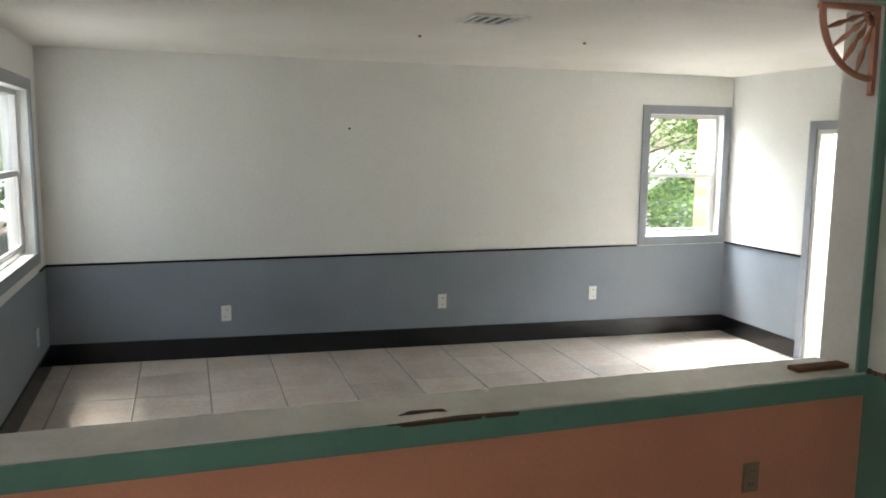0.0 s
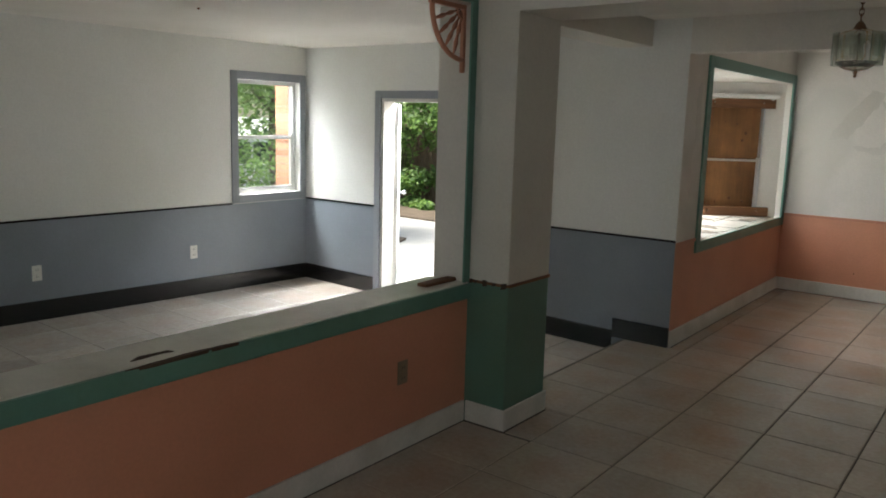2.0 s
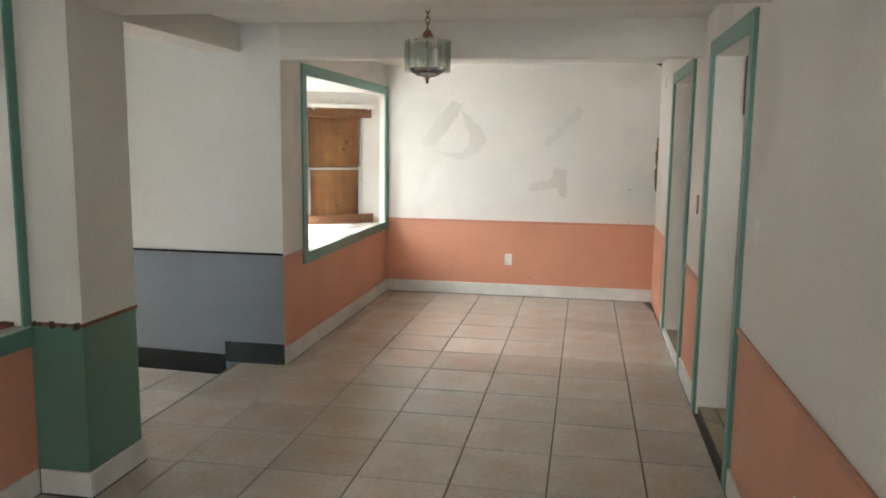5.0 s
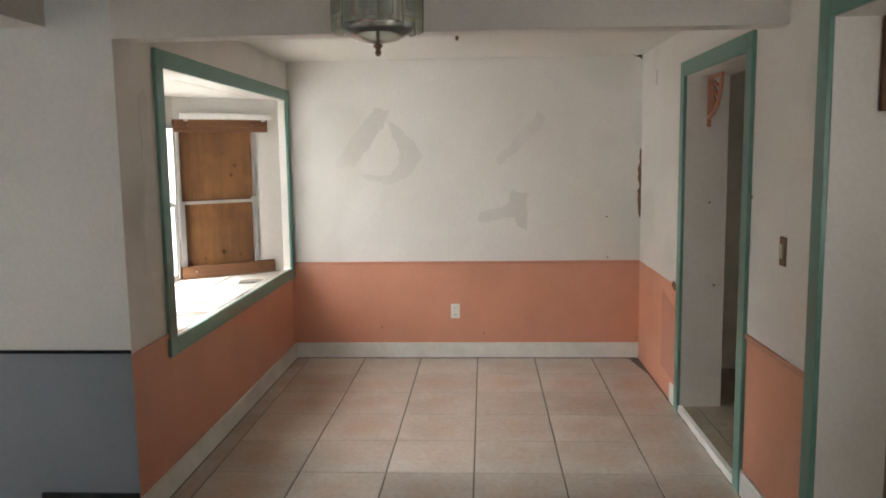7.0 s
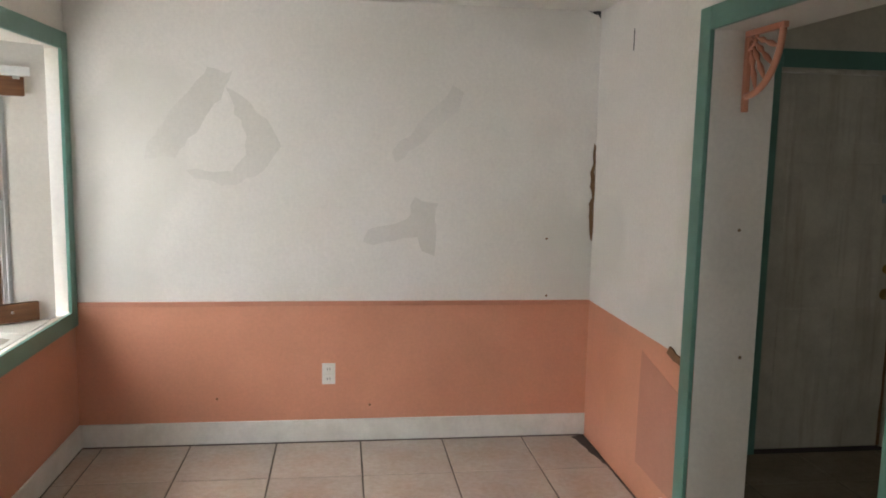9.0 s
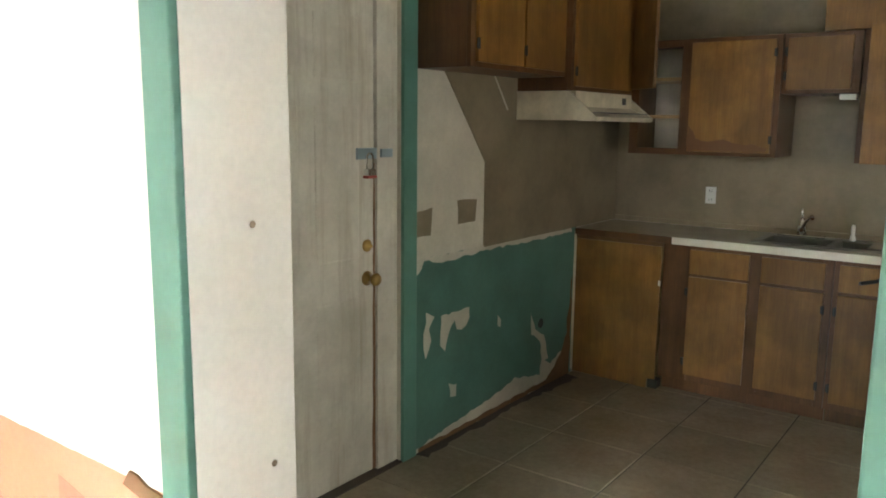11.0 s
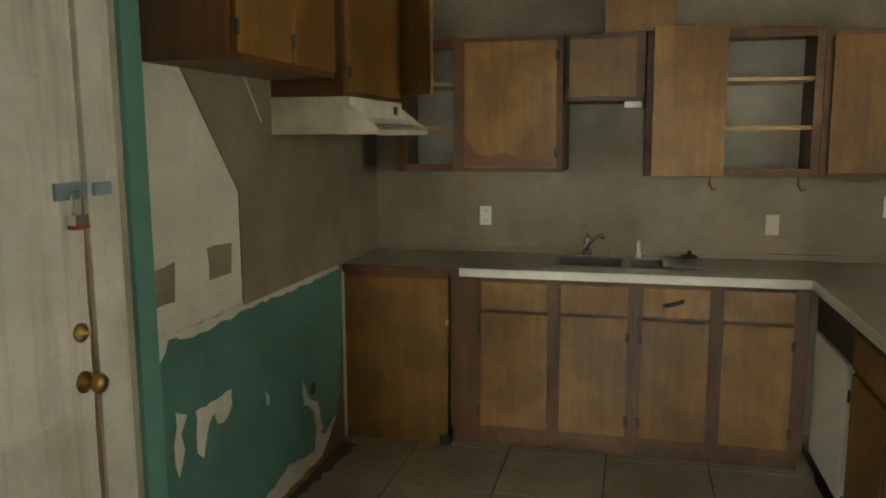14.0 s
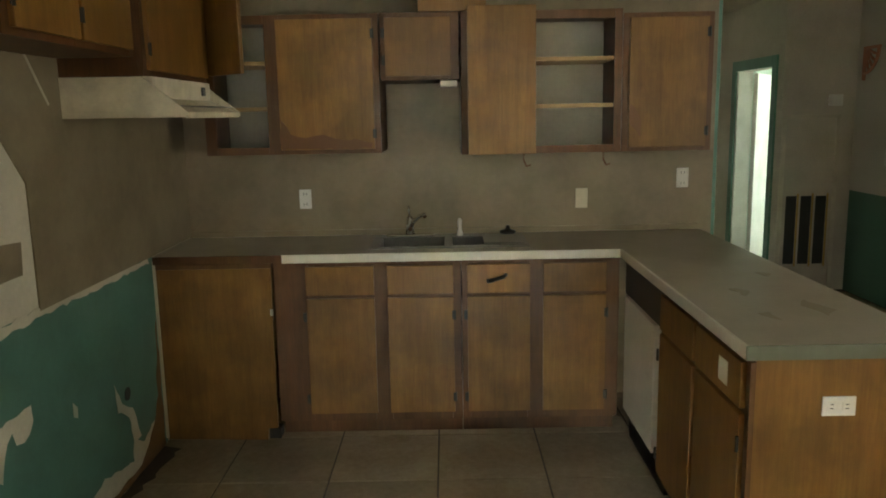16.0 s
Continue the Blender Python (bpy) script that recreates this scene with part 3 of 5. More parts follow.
structure("ledge_split", bm, M["split"], "splintered bare wood along the ledge", "ledge")
bm = poly_bm(ragged(rng, [(-1.86, 0.58), (-1.855, 0.75), (-1.88, 0.74), (-1.89, 0.63)], 0.04, 0.006), "z", 0.760, 0.7705)
structure("ledge_knot", bm, M["split"], "dark bare patch in the ledge paint", "ledge")
bm = boxes((-1.93, -1.87, 2.23, 2.49, 0.769, 0.788), bevel=0.005)
strip = tagged(part("wood_strip", bm, M["bare_wood"]), "brown splintered wood strip lying on the white ledge", "wood strip")
bm = poly_bm(ragged(rng, [(-1.830, 0.80), (-1.816, 0.80), (-1.815, 0.95), (-1.82, 1.07), (-1.828, 1.06)], 0.05, 0.003), "y", 2.490, 2.4955)
structure("jamb_scar", bm, M["bare_wood"], "brown bare scar on the white jamb", "wall")
# threshold of the kitchen doorway
bm = poly_bm([(XR - 0.012, 5.09)] + [(XR - 0.012 + rng.uniform(-0.004, 0.003), 5.09 + 0.05 * i) for i in range(1, 22)] + [(XR - 0.012, 6.19), (XR + 0.014, 6.19), (XR + 0.014, 5.09)], "z", 0.0, ZK + 0.004)
structure("threshold", bm, M["white_trim"], "chipped white threshold strip", "threshold")

# ---------------------------------------------------------------- fittings on the walls

M["plastic_tan"] = plain("dull tan plastic", (0.27, 0.20, 0.125, 1), 0.5)


def outlet(x, y, z, face, mat="plastic_white", kind="outlet", w=0.072, h=0.118, label="white plastic double wall outlet"):
    ob = thing(kind, label, kind)
    part("plate", boxes((-w / 2, w / 2, -0.006, -0.0005, -h / 2, h / 2), bevel=0.0025), M[mat], ob)
    if kind == "outlet":
        for dz in (-0.027, 0.027):
            s = part("socket", boxes((-0.017, 0.017, -0.0085, -0.005, dz - 0.016, dz + 0.016), bevel=0.003), M[mat], ob)
            part("slot", boxes((-0.009, -0.006, -0.0092, -0.0083, dz - 0.006, dz + 0.006), (0.006, 0.009, -0.0092, -0.0083, dz - 0.006, dz + 0.006)), M["socket_dark"], s)
    elif kind == "light_switch":
        part("toggle", boxes((-0.005, 0.005, -0.018, -0.005, -0.012, 0.008), bevel=0.002), M[mat], ob)
    return place(ob, x, y, z, face)


for y in (0.20, 1.90, 3.28):
    outlet(XB, y, 0.39, "+x")
outlet(-4.95, YS, 0.39, "+y")
outlet(-0.175, YF, 0.382, "-y")
outlet(HW1, 1.97, 0.40, "+x", "plastic_tan", label="dull tan double wall outlet on salmon paint")
outlet(XR, 2.04, 0.42, "-x")
outlet(XR, 2.86, 1.25, "-x", kind="light_switch", w=0.05, h=0.09, label="small white wall switch")
sw = thing("switch_box", "brown bare switch box hole without its plate", "switch box")
part("box_rim", boxes((-0.034, 0.034, -0.006, -0.0005, -0.06, 0.06), bevel=0.003), M["bracket_brown"], sw)
part("switch", boxes((-0.012, 0.012, -0.012, -0.005, -0.03, 0.03), bevel=0.002), M["plastic_ivory"], sw)
place(sw, XR, 4.60, 1.22, "-x")


def fan_bracket(label, size, mat):
    """A gingerbread corner bracket: two rails, an arc and turned spokes; corner at the origin, running to -x and -z."""
    ob = thing("corner_bracket", label, "bracket")
    t = 0.011
    part("top_rail", boxes((-size, 0, -t, t, -0.022, 0), bevel=0.004), M[mat], ob)
    part("side_rail", boxes((-0.022, 0, -t, t, -size * 1.12, -0.022), bevel=0.004), M[mat], ob)
    bm = bmesh.new()
    tube(bm, [(-0.012 - (size - 0.03) * math.cos(a), 0, -0.012 - (size - 0.03) * math.sin(a)) for a in [i * math.pi / 28 for i in range(15)]], 0.013, 8)
    part("arc", bm, M[mat], ob)
    for i in range(1, 5):
        a = i * math.pi / 10
        d = Vector((-math.cos(a), 0, -math.sin(a)))
        bm = bmesh.new()
        L = size - 0.045
        lathe(bm, [(0.005, 0.03), (0.006, L * 0.35), (0.013, L * 0.48), (0.006, L * 0.6), (0.012, L * 0.75), (0.005, L)], (-0.014, 0, -0.014), d, 8)
        part("spoke", bm, M[mat], ob)
    bm = bmesh.new()
    tube(bm, [(-0.012 - 0.06 * math.cos(a), 0, -0.012 - 0.06 * math.sin(a)) for a in [i * math.pi / 16 for i in range(9)]], 0.008, 6)
    part("inner_arc", bm, M[mat], ob)
    lathe_bm = bmesh.new()
    lathe(lathe_bm, [(0.012, -size * 1.16), (0.015, -size * 1.13), (0.010, -size * 1.1)], (-0.012, 0, 0), (0, 0, 1), 8)
    part("drop", lathe_bm, M[mat], ob)
    return ob


b1 = fan_bracket("salmon painted fretwork bracket under the opening's header", 0.29, "salmon_trim")
b1.matrix_world = pose(-1.87, 2.494, 2.199, 0, 0, 90)
b2 = fan_bracket("salmon painted fretwork bracket in the kitchen doorway", 0.26, "salmon_trim")
b2.matrix_world = pose(1.41, 6.189, 2.074, 0, 0, 90)
b3 = copy_thing(b2, pose(1.41, 5.091, 2.074, 0, 0, -90))
bm = boxes((1.44, 1.472, 4.195, 4.219, 1.76, 2.10), bevel=0.004)
tagged(part("wood_block", bm, M["board"]), "bare brown wood block on the doorway jamb", "wood block")


def ceiling_vent(x0, x1, y0, y1, z):
    ob = thing("ceiling_vent", "white slatted metal ceiling vent", "vent", ((x0 + x1) / 2, (y0 + y1) / 2, z))
    a, b = (x1 - x0) / 2, (y1 - y0) / 2
    part("backing", boxes((-a + 0.02, a - 0.02, -b + 0.02, b - 0.02, -0.004, -0.001)), M["socket_dark"], ob)
    part("frame", boxes((-a, a, -b, -b + 0.028, -0.012, 0), (-a, a, b - 0.028, b, -0.012, 0), (-a, -a + 0.028, -b + 0.028, b - 0.028, -0.012, 0), (a - 0.028, a, -b + 0.028, b - 0.028, -0.012, 0), bevel=0.002), M["white_trim"], ob)
    for i in range(4):
        y = -b + 0.06 + i * (2 * b - 0.12) / 3
        part("slat", boxes((-a + 0.028, a - 0.028, y - 0.010, y + 0.010, -0.011, -0.005), bevel=0.001), M["alu"], ob)
    return ob


ceiling_vent(-3.31, -3.03, 1.27, 1.56, CS)
for x, y in ((-3.88, 1.25), (-3.80, 2.27)):
    bm = bmesh.new()
    lathe(bm, [(0.004, -0.012), (0.009, -0.008), (0.010, -0.001)], (x, y, CS), (0, 0, 1), 10)
    tagged(part("ceiling_hook", bm, M["bracket_brown"]), "small dark hook in the white ceiling", "hook")


def chandelier(x, y, low, top):
    ob = thing("chandelier", "glass-panelled pendant lantern on a brown chain", "chandelier", (x, y, low))
    h = top - low
    bm = bmesh.new()
    lathe(bm, [(0.055, h - 0.03), (0.06, h - 0.012), (0.06, h - 0.001)], (0, 0, 0), (0, 0, 1), 18)
    part("canopy", bm, M["bracket_brown"], ob)
    bm = bmesh.new()
    z, k = 0.24, 0
    while z < h - 0.035:
        pts = [Vector((0.010 * math.sin(a) * (1 if k % 2 else 0), 0.010 * math.sin(a) * (0 if k % 2 else 1), z + 0.016 + 0.018 * math.cos(a))) for a in [i * math.pi / 5 for i in range(11)]]
        tube(bm, pts, 0.0028, 5)
        z, k = z + 0.026, k + 1
    part("chain", bm, M["bracket_brown"], ob)
    bm = bmesh.new()
    lathe(bm, [(0.008, 0.335), (0.018, 0.32), (0.026, 0.30), (0.032, 0.285), (0.012, 0.28)], (0, 0, 0), (0, 0, 1), 12)
    part("cap", bm, M["bracket_brown"], ob)
    for i in range(6):
        a = i * math.pi / 3
        c, s = math.cos(a), math.sin(a)
        bm = bmesh.new()
        tube(bm, [(0.02 * c, 0.02 * s, 0.285), (0.07 * c, 0.07 * s, 0.268), (0.098 * c, 0.098 * s, 0.245), (0.098 * c, 0.098 * s, 0.10), (0.05 * c, 0.05 * s, 0.07)], 0.0022, 6)
        part("rib", bm, M["brass"], ob)
    for i in range(6):
        a = i * math.pi / 3 + math.pi / 6
        m = Matrix.Rotation(a, 4, "Z")
        bm = bmesh.new()
        box(bm, 0.106, 0.110, -0.043, 0.043, 0.09, 0.26, 0.002, 0, m)
        box(bm, 0.109, 0.113, -0.029, 0.029, 0.11, 0.238, 0.002, 0, m)
        for s in (-1, 1):
            box(bm, 0.106, 0.110, -0.017 + s * 0.023, 0.017 + s * 0.023, 0.055, 0.09, 0.002, 0, m)
        part("glass_panel", bm, M["lamp_glass"], ob)
    bm = bmesh.new()
    lathe(bm, [(0.012, 0.018), (0.05, 0.028), (0.085, 0.055), (0.098, 0.078), (0.094, 0.08), (0.06, 0.045), (0.012, 0.03)], (0, 0, 0), (0, 0, 1), 20)
    part("bottom_bowl", bm, M["lamp_glass"], ob)
    bm = bmesh.new()
    lathe(bm, [(0.004, -0.022), (0.009, -0.012), (0.006, 0.0), (0.014, 0.012), (0.005, 0.02), (0.005, 0.26)], (0, 0, 0), (0, 0, 1), 10)
    part("finial", bm, M["bracket_brown"], ob)
    for i in range(3):
        a = i * 2.094 + 0.4
        bm = bmesh.new()
        lathe(bm, [(0.010, 0.09), (0.011, 0.15), (0.014, 0.165), (0.016, 0.18), (0.004, 0.215)], (0.04 * math.cos(a), 0.04 * math.sin(a), 0), (0, 0, 1), 8)
        part("candle_bulb", bm, M["plastic_white"], ob)
    for c in ob.children:
        if not c.name.startswith(("chain", "canopy")):
            c.scale = (0.95, 0.95, 0.72)
    return ob


chandelier(-0.19, 3.30, 1.885, CD)
fx = thing("ceiling_fixture", "bare metal ceiling light mount with a hanging stub", "ceiling fixture", (-0.087, 5.97, CD))
bm = bmesh.new()
lathe(bm, [(0.02, -0.03), (0.055, -0.024), (0.074, -0.012), (0.074, -0.001)], (0, 0, 0), (0, 0, 1), 18)
part("plate", bm, M["bracket_brown"], fx)
bm = bmesh.new()
lathe(bm, [(0.006, -0.085), (0.010, -0.07), (0.007, -0.05), (0.014, -0.027)], (0, 0, 0), (0, 0, 1), 10)
part("stub", bm, M["bracket_brown"], fx)

# crack in the corner and scars
rng = random.Random(11)
M["hole"] = plain("bare brown plaster", (0.20, 0.11, 0.05, 1), 0.95)
pts = [(1.270, 1.66), (1.279, 1.64), (1.279, 1.13), (1.268, 1.12), (1.262, 1.20), (1.252, 1.26), (1.256, 1.33), (1.266, 1.36), (1.258, 1.42), (1.256, 1.50), (1.266, 1.55)]
structure("plaster_hole", poly_bm(ragged(rng, pts, 0.03, 0.004), "y", YF - 0.003, YF), M["hole"], "torn brown hole in the corner plaster", "wall")
structure("plaster_hole_side", poly_bm(ragged(rng, [(7.512, 1.56), (7.518, 1.6), (7.518, 1.12), (7.509, 1.2), (7.512, 1.34), (7.506, 1.42)], 0.04, 0.002), "x", XR - 0.003, XR), M["hole"], "torn brown hole in the corner plaster", "wall")
M["scuff"] = paint("grey smeared filler", (0.685, 0.645, 0.595, 1), 0.6)
M["pink_patch"] = paint("dull repainted salmon patch", (0.50, 0.225, 0.15, 1), 0.5)
for pts in ([(-0.784, 1.995), (-0.654, 1.977), (-0.726, 1.846), (-0.959, 1.546), (-1.117, 1.527), (-1.082, 1.608), (-0.931, 1.829)],
            [(-0.70, 1.90), (-0.60, 1.85), (-0.47, 1.70), (-0.42, 1.60), (-0.47, 1.52), (-0.56, 1.45), (-0.68, 1.40), (-0.86, 1.43), (-0.90, 1.48), (-0.68, 1.47), (-0.60, 1.57), (-0.60, 1.66)],
            [(0.481, 1.944), (0.549, 1.923), (0.50, 1.82), (0.403, 1.728), (0.26, 1.60), (0.183, 1.539), (0.151, 1.592), (0.30, 1.74)],
            [(0.0, 1.10), (0.03, 1.17), (0.142, 1.19), (0.24, 1.22), (0.283, 1.348), (0.404, 1.327), (0.40, 1.20), (0.385, 1.042), (0.33, 1.06), (0.304, 1.13), (0.22, 1.13), (0.081, 1.085)]):
    structure("filler_smear", poly_bm(ragged(rng, pts, 0.04, 0.012), "y", YF - 0.0015, YF), M["scuff"], "grey filler smear on the white wall", "wall")
structure("filler_smear", poly_bm(ragged(rng, [(4.80, 1.12), (4.86, 1.55), (4.84, 1.92), (4.93, 1.96), (4.96, 1.6), (4.93, 1.3), (4.95, 1.1)], 0.05, 0.014), "x", XL, XL + 0.0015), M["scuff"], "grey filler smear on the white wall", "wall")
structure("paint_patch", poly_bm(ragged(rng, [(6.29, 0.62), (6.72, 0.70), (6.74, 0.16), (6.30, 0.15)], 0.1, 0.004), "x", XR - 0.0015, XR), M["pink_patch"], "dull patch on the salmon wainscot", "wall")
structure("torn_rail_end", poly_bm(ragged(rng, [(6.29, 0.775), (6.42, 0.80), (6.44, 0.765), (6.30, 0.74)], 0.03, 0.005), "x", XR - 0.006, XR), M["hole"], "torn brown end of the wainscot", "wall")
structure("corner_stain", poly_bm(ragged(rng, [(1.19, 7.47), (1.265, 7.50), (1.27, 6.98), (1.245, 7.1), (1.23, 7.3)], 0.04, 0.01), "z", 0.0005, 0.0022), M["grout"], "dark dirt along the wall's foot", "floor")

# nail holes and small marks
for x, z in ((1.02, 1.13), (1.03, 0.81), (-0.77, 0.25), (0.05, 0.20)):
    bm = bmesh.new()
    lathe(bm, [(0.007, 0.0), (0.005, 0.002)], (x, YF, z), (0, -1, 0), 8)
    structure("nail_hole", bm, M["hole"], "small dark nail hole in the wall", "wall")
for y, z in ((1.25, 0.81), (5.0, 1.42)):
    bm = bmesh.new()
    lathe(bm, [(0.009, 0.0), (0.006, 0.002)], (XR, y, z), (-1, 0, 0), 8)
    structure("nail_hole", bm, M["hole"], "small dark nail hole in the wall", "wall")
for x, z in ((1.43, 1.32), (1.47, 0.81)):
    bm = bmesh.new()
    lathe(bm, [(0.008, 0.0), (0.006, 0.002)], (x, 6.19, z), (0, -1, 0), 8)
    structure("nail_hole", bm, M["plastic_tan"], "small dark mark on the doorway jamb", "wall")
bm = bmesh.new()
lathe(bm, [(0.009, 0.0), (0.006, 0.003)], (XB, 1.14, 1.77), (1, 0, 0), 8)
structure("nail_hole", bm, M["socket_dark"], "small dark nail hole in the wall", "wall")
structure("wall_slot", boxes((XR - 0.0015, XR, 7.015, 7.025, 2.10, 2.20)), M["socket_dark"], "narrow dark slot in the white wall", "wall")
structure("ceiling_crack", poly_bm(ragged(rng, [(1.20, 2.362), (1.278, 2.364), (1.278, 2.325), (1.262, 2.345)], 0.02, 0.004), "y", YF - 0.0015, YF), M["socket_dark"], "black crack in the ceiling corner", "wall")

# ---------------------------------------------------------------- windows


def hung_window(name, w, h, label, mid=0.5, glass=True, frame=0.035, rail=0.018):
    """A single-hung aluminium window: local x across, z up from the sill, front at y = 0."""
    ob = tagged(new(name), label, "window", kind="structure")
    part("window_frame", boxes((0, frame, 0, 0.06, 0, h), (w - frame, w, 0, 0.06, 0, h), (frame, w - frame, 0, 0.06, 0, frame), (frame, w - frame, 0, 0.06, h - frame, h), bevel=0.003), M["alu"], ob)
    zm = h * mid
    part("sash_rail", boxes((frame, w - frame, 0.005, 0.05, zm - rail, zm + rail), bevel=0.003), M["alu"], ob)
    part("lower_sash", boxes((frame, frame + 0.02, 0.006, 0.03, frame, zm - rail), (w - frame - 0.02, w - frame, 0.006, 0.03, frame, zm - rail), (frame + 0.02, w - frame - 0.02, 0.006, 0.03, frame, frame + 0.025), bevel=0.002), M["alu"], ob)
    part("sash_lock", boxes((w - frame - 0.035, w - frame - 0.005, -0.012, 0.005, zm + 0.0, zm + 0.03), bevel=0.003), M["alu"], ob)
    if glass:
        for n, z0, z1, y in (("pane_lower", frame + 0.025, zm - rail, 0.018), ("pane_upper", zm + rail, h - frame, 0.038)):
            p = part("pane", boxes((frame, w - frame, y, y + 0.004, z0, z1)), M["glass"], ob)
            p.visible_shadow = False
    return ob


w1 = hung_window("window_1", BWIN[1] - BWIN[0], BWIN[3] - BWIN[2], "aluminium single-hung window in a white reveal")
place(w1, XB - 0.06, BWIN[0], BWIN[2], "+x")
w2 = hung_window("window_2", LWIN[1] - LWIN[0], LWIN[3] - LWIN[2], "wide unseen aluminium window in a white reveal")
place(w2, LWIN[1], YS - 0.06, LWIN[2], "+y")
# invented window, out of view, that goes with the hall's fill light
w6 = hung_window("window_added_hall", 0.95, 1.2, "unseen aluminium window")
place(w6, 1.15, -2.28, 0.8, "+y")
w7 = hung_window("window_7", 1.04, 1.0, "aluminium kitchen window")
place(w7, 2.62, 2.39, 1.0, "+y")
w8 = hung_window("window_8", 1.2, 1.1, "unseen aluminium window")
place(w8, 8.6, 0.48, 0.9, "+y")

# bay: low wall, seat, head, windows
BP = [(-1.50, 5.14), (-2.13, 5.60), (-2.13, 6.84), (-1.50, 7.31)]
grow = [(-1.645, 5.02), (-2.24, 5.55), (-2.24, 6.89), (-1.645, 7.44)]
BZ0, BZ1 = 0.755, 1.86
structure("bay_base", poly_bm([(x if x < -1.6 else -1.645, y) for x, y in grow], "z", -0.3, 0.735), M["white_wall"], "white base of the bay", "bay")
structure("bay_head", poly_bm(grow, "z", 2.06, TOP), M["ceiling"], "white ceiling of the bay", "bay")
structure("bay_seat_bed", boxes((-1.64, XL, 5.10, 7.43, 0.70, 0.742)), M["white_trim"], "white seat edge of the bay", "bay")


def bay_side(i, j, holes, label):
    """One flat side of the bay between two corners, with its window opening."""
    (x0, y0), (x1, y1) = BP[i], BP[j]
    L = math.hypot(x1 - x0, y1 - y0)
    a = math.degrees(math.atan2(y1 - y0, x1 - x0))
    bm = wall_bm("y", 0.0, 0.055, 0.0, L, 0.735, 2.06, holes)
    bmesh.ops.transform(bm, matrix=pose(x0, y0, 0, 0, 0, a), verts=bm.verts[:])
    structure("bay_side", bm, M["white_wall"], label, "bay")
    return pose(x0, y0, 0, 0, 0, a), L


m3, L3 = bay_side(2, 3, [(0.012, 0.60, BZ0, BZ1)], "white side of the bay with a boarded window")
m2, L2 = bay_side(1, 2, [(0.015, 1.228, BZ0, BZ1)], "white front of the bay with a window")
m1, L1 = bay_side(0, 1, [(L3 - 0.60, L3 - 0.03, BZ0, BZ1)], "white side of the bay with a window")
w3 = hung_window("window_3", 0.588, BZ1 - BZ0, "unseen aluminium window boarded up with plywood", 0.5, False, 0.02, 0.011)
w3.matrix_world = m3 @ pose(0.012, -0.008, BZ0)
w4 = hung_window("window_4", 1.213, BZ1 - BZ0, "bright unseen aluminium window of the bay", frame=0.024)
w4.matrix_world = m2 @ pose(0.015, -0.008, BZ0)
w5 = hung_window("window_5", 0.57, BZ1 - BZ0, "aluminium side window of the bay")
w5.matrix_world = m1 @ pose(L3 - 0.60, -0.008, BZ0)
zm = (BZ1 - BZ0) / 2
M["paper"] = plain("sun-bleached paper", (0.72, 0.68, 0.68, 1), 0.9)
M["pink_print"] = plain("faded pink print", (0.62, 0.30, 0.32, 1), 0.9)
sign = thing("paper_sign", "white paper notice with faded pink print stuck on the pane", "sign")
sign.matrix_world = m2 @ pose(0.70, -0.008, BZ0)
part("sheet", boxes((0.0, 0.30, 0.0345, 0.0375, zm + 0.02, zm + 0.41)), M["paper"], sign)
for k in range(4):
    part("print_line", boxes((0.03, 0.27 - 0.03 * (k % 2), 0.0335, 0.0345, zm + 0.06 + k * 0.055, zm + 0.08 + k * 0.055)), M["pink_print"], sign)
part("print_emblem", poly_bm([(0.17, zm + 0.30), (0.27, zm + 0.30), (0.27, zm + 0.34), (0.22, zm + 0.385), (0.17, zm + 0.34)], "y", 0.0335, 0.0345), M["pink_print"], sign)
stk = tagged(part("sticker", boxes((0.86, 0.94, 0.0145, 0.0175, zm - 0.15, zm - 0.05)), M["paper"]), "small blank white sticker on the window pane", "sticker")
stk.matrix_world = m2 @ pose(0.04, -0.008, BZ0)
ply = thing("plywood_sheet", "knotty orange plywood boarding up the bay window", "plywood")
ply.matrix_world = m3
part("sheet", boxes((0.0, 0.61, 0.057, 0.072, BZ0, BZ1)), M["plywood"], ply)
rng = random.Random(3)
M["knot"] = plain("dark wood knot", (0.09, 0.03, 0.01, 1), 0.6)
for kx, kz, r in ((0.45, 1.57, 0.016), (0.42, 1.50, 0.015), (0.36, 1.66, 0.009), (0.24, 1.68, 0.007), (0.34, 0.93, 0.017), (0.47, 0.90, 0.010), (0.20, 0.89, 0.009), (0.31, 0.80, 0.026)):
    bm = bmesh.new()
    lathe(bm, [(r, 0.0), (r * 0.8, 0.0015)], (kx, 0.057, kz), (0, -1, 0), 9)
    part("knot", bm, M["knot"], ply)
for z, x0, x1, tilt, name in ((1.858, -0.01, 0.68, 0.0, 0), (0.805, 0.0, 0.70, 0.0, 1)):
    pl = thing("wood_plank", "rough sawn brown board screwed across the window", "plank")
    pl.matrix_world = m3 @ pose((x0 + x1) / 2, -0.028, z, 0, -tilt, 0)
    L = x1 - x0
    part("board", boxes((-L / 2, L / 2, -0.019, 0.019, -0.044, 0.044), bevel=0.004), M["board"], pl)
    for sx in (-L * 0.36, L * 0.33):
        bm = bmesh.new()
        lathe(bm, [(0.009, 0.0), (0.007, 0.004)], (sx, -0.019, 0.006), (0, -1, 0), 8)
        part("screw", bm, M["chrome"], pl)
rod = thing("curtain_rod", "white metal curtain rod over the boarded window", "curtain rod")
rod.matrix_world = m3 @ pose(0.0, -0.05, 1.925)
part("rail", boxes((0.03, 0.70, -0.03, 0.0, -0.02, 0.02), bevel=0.006), M["plastic_white"], rod)
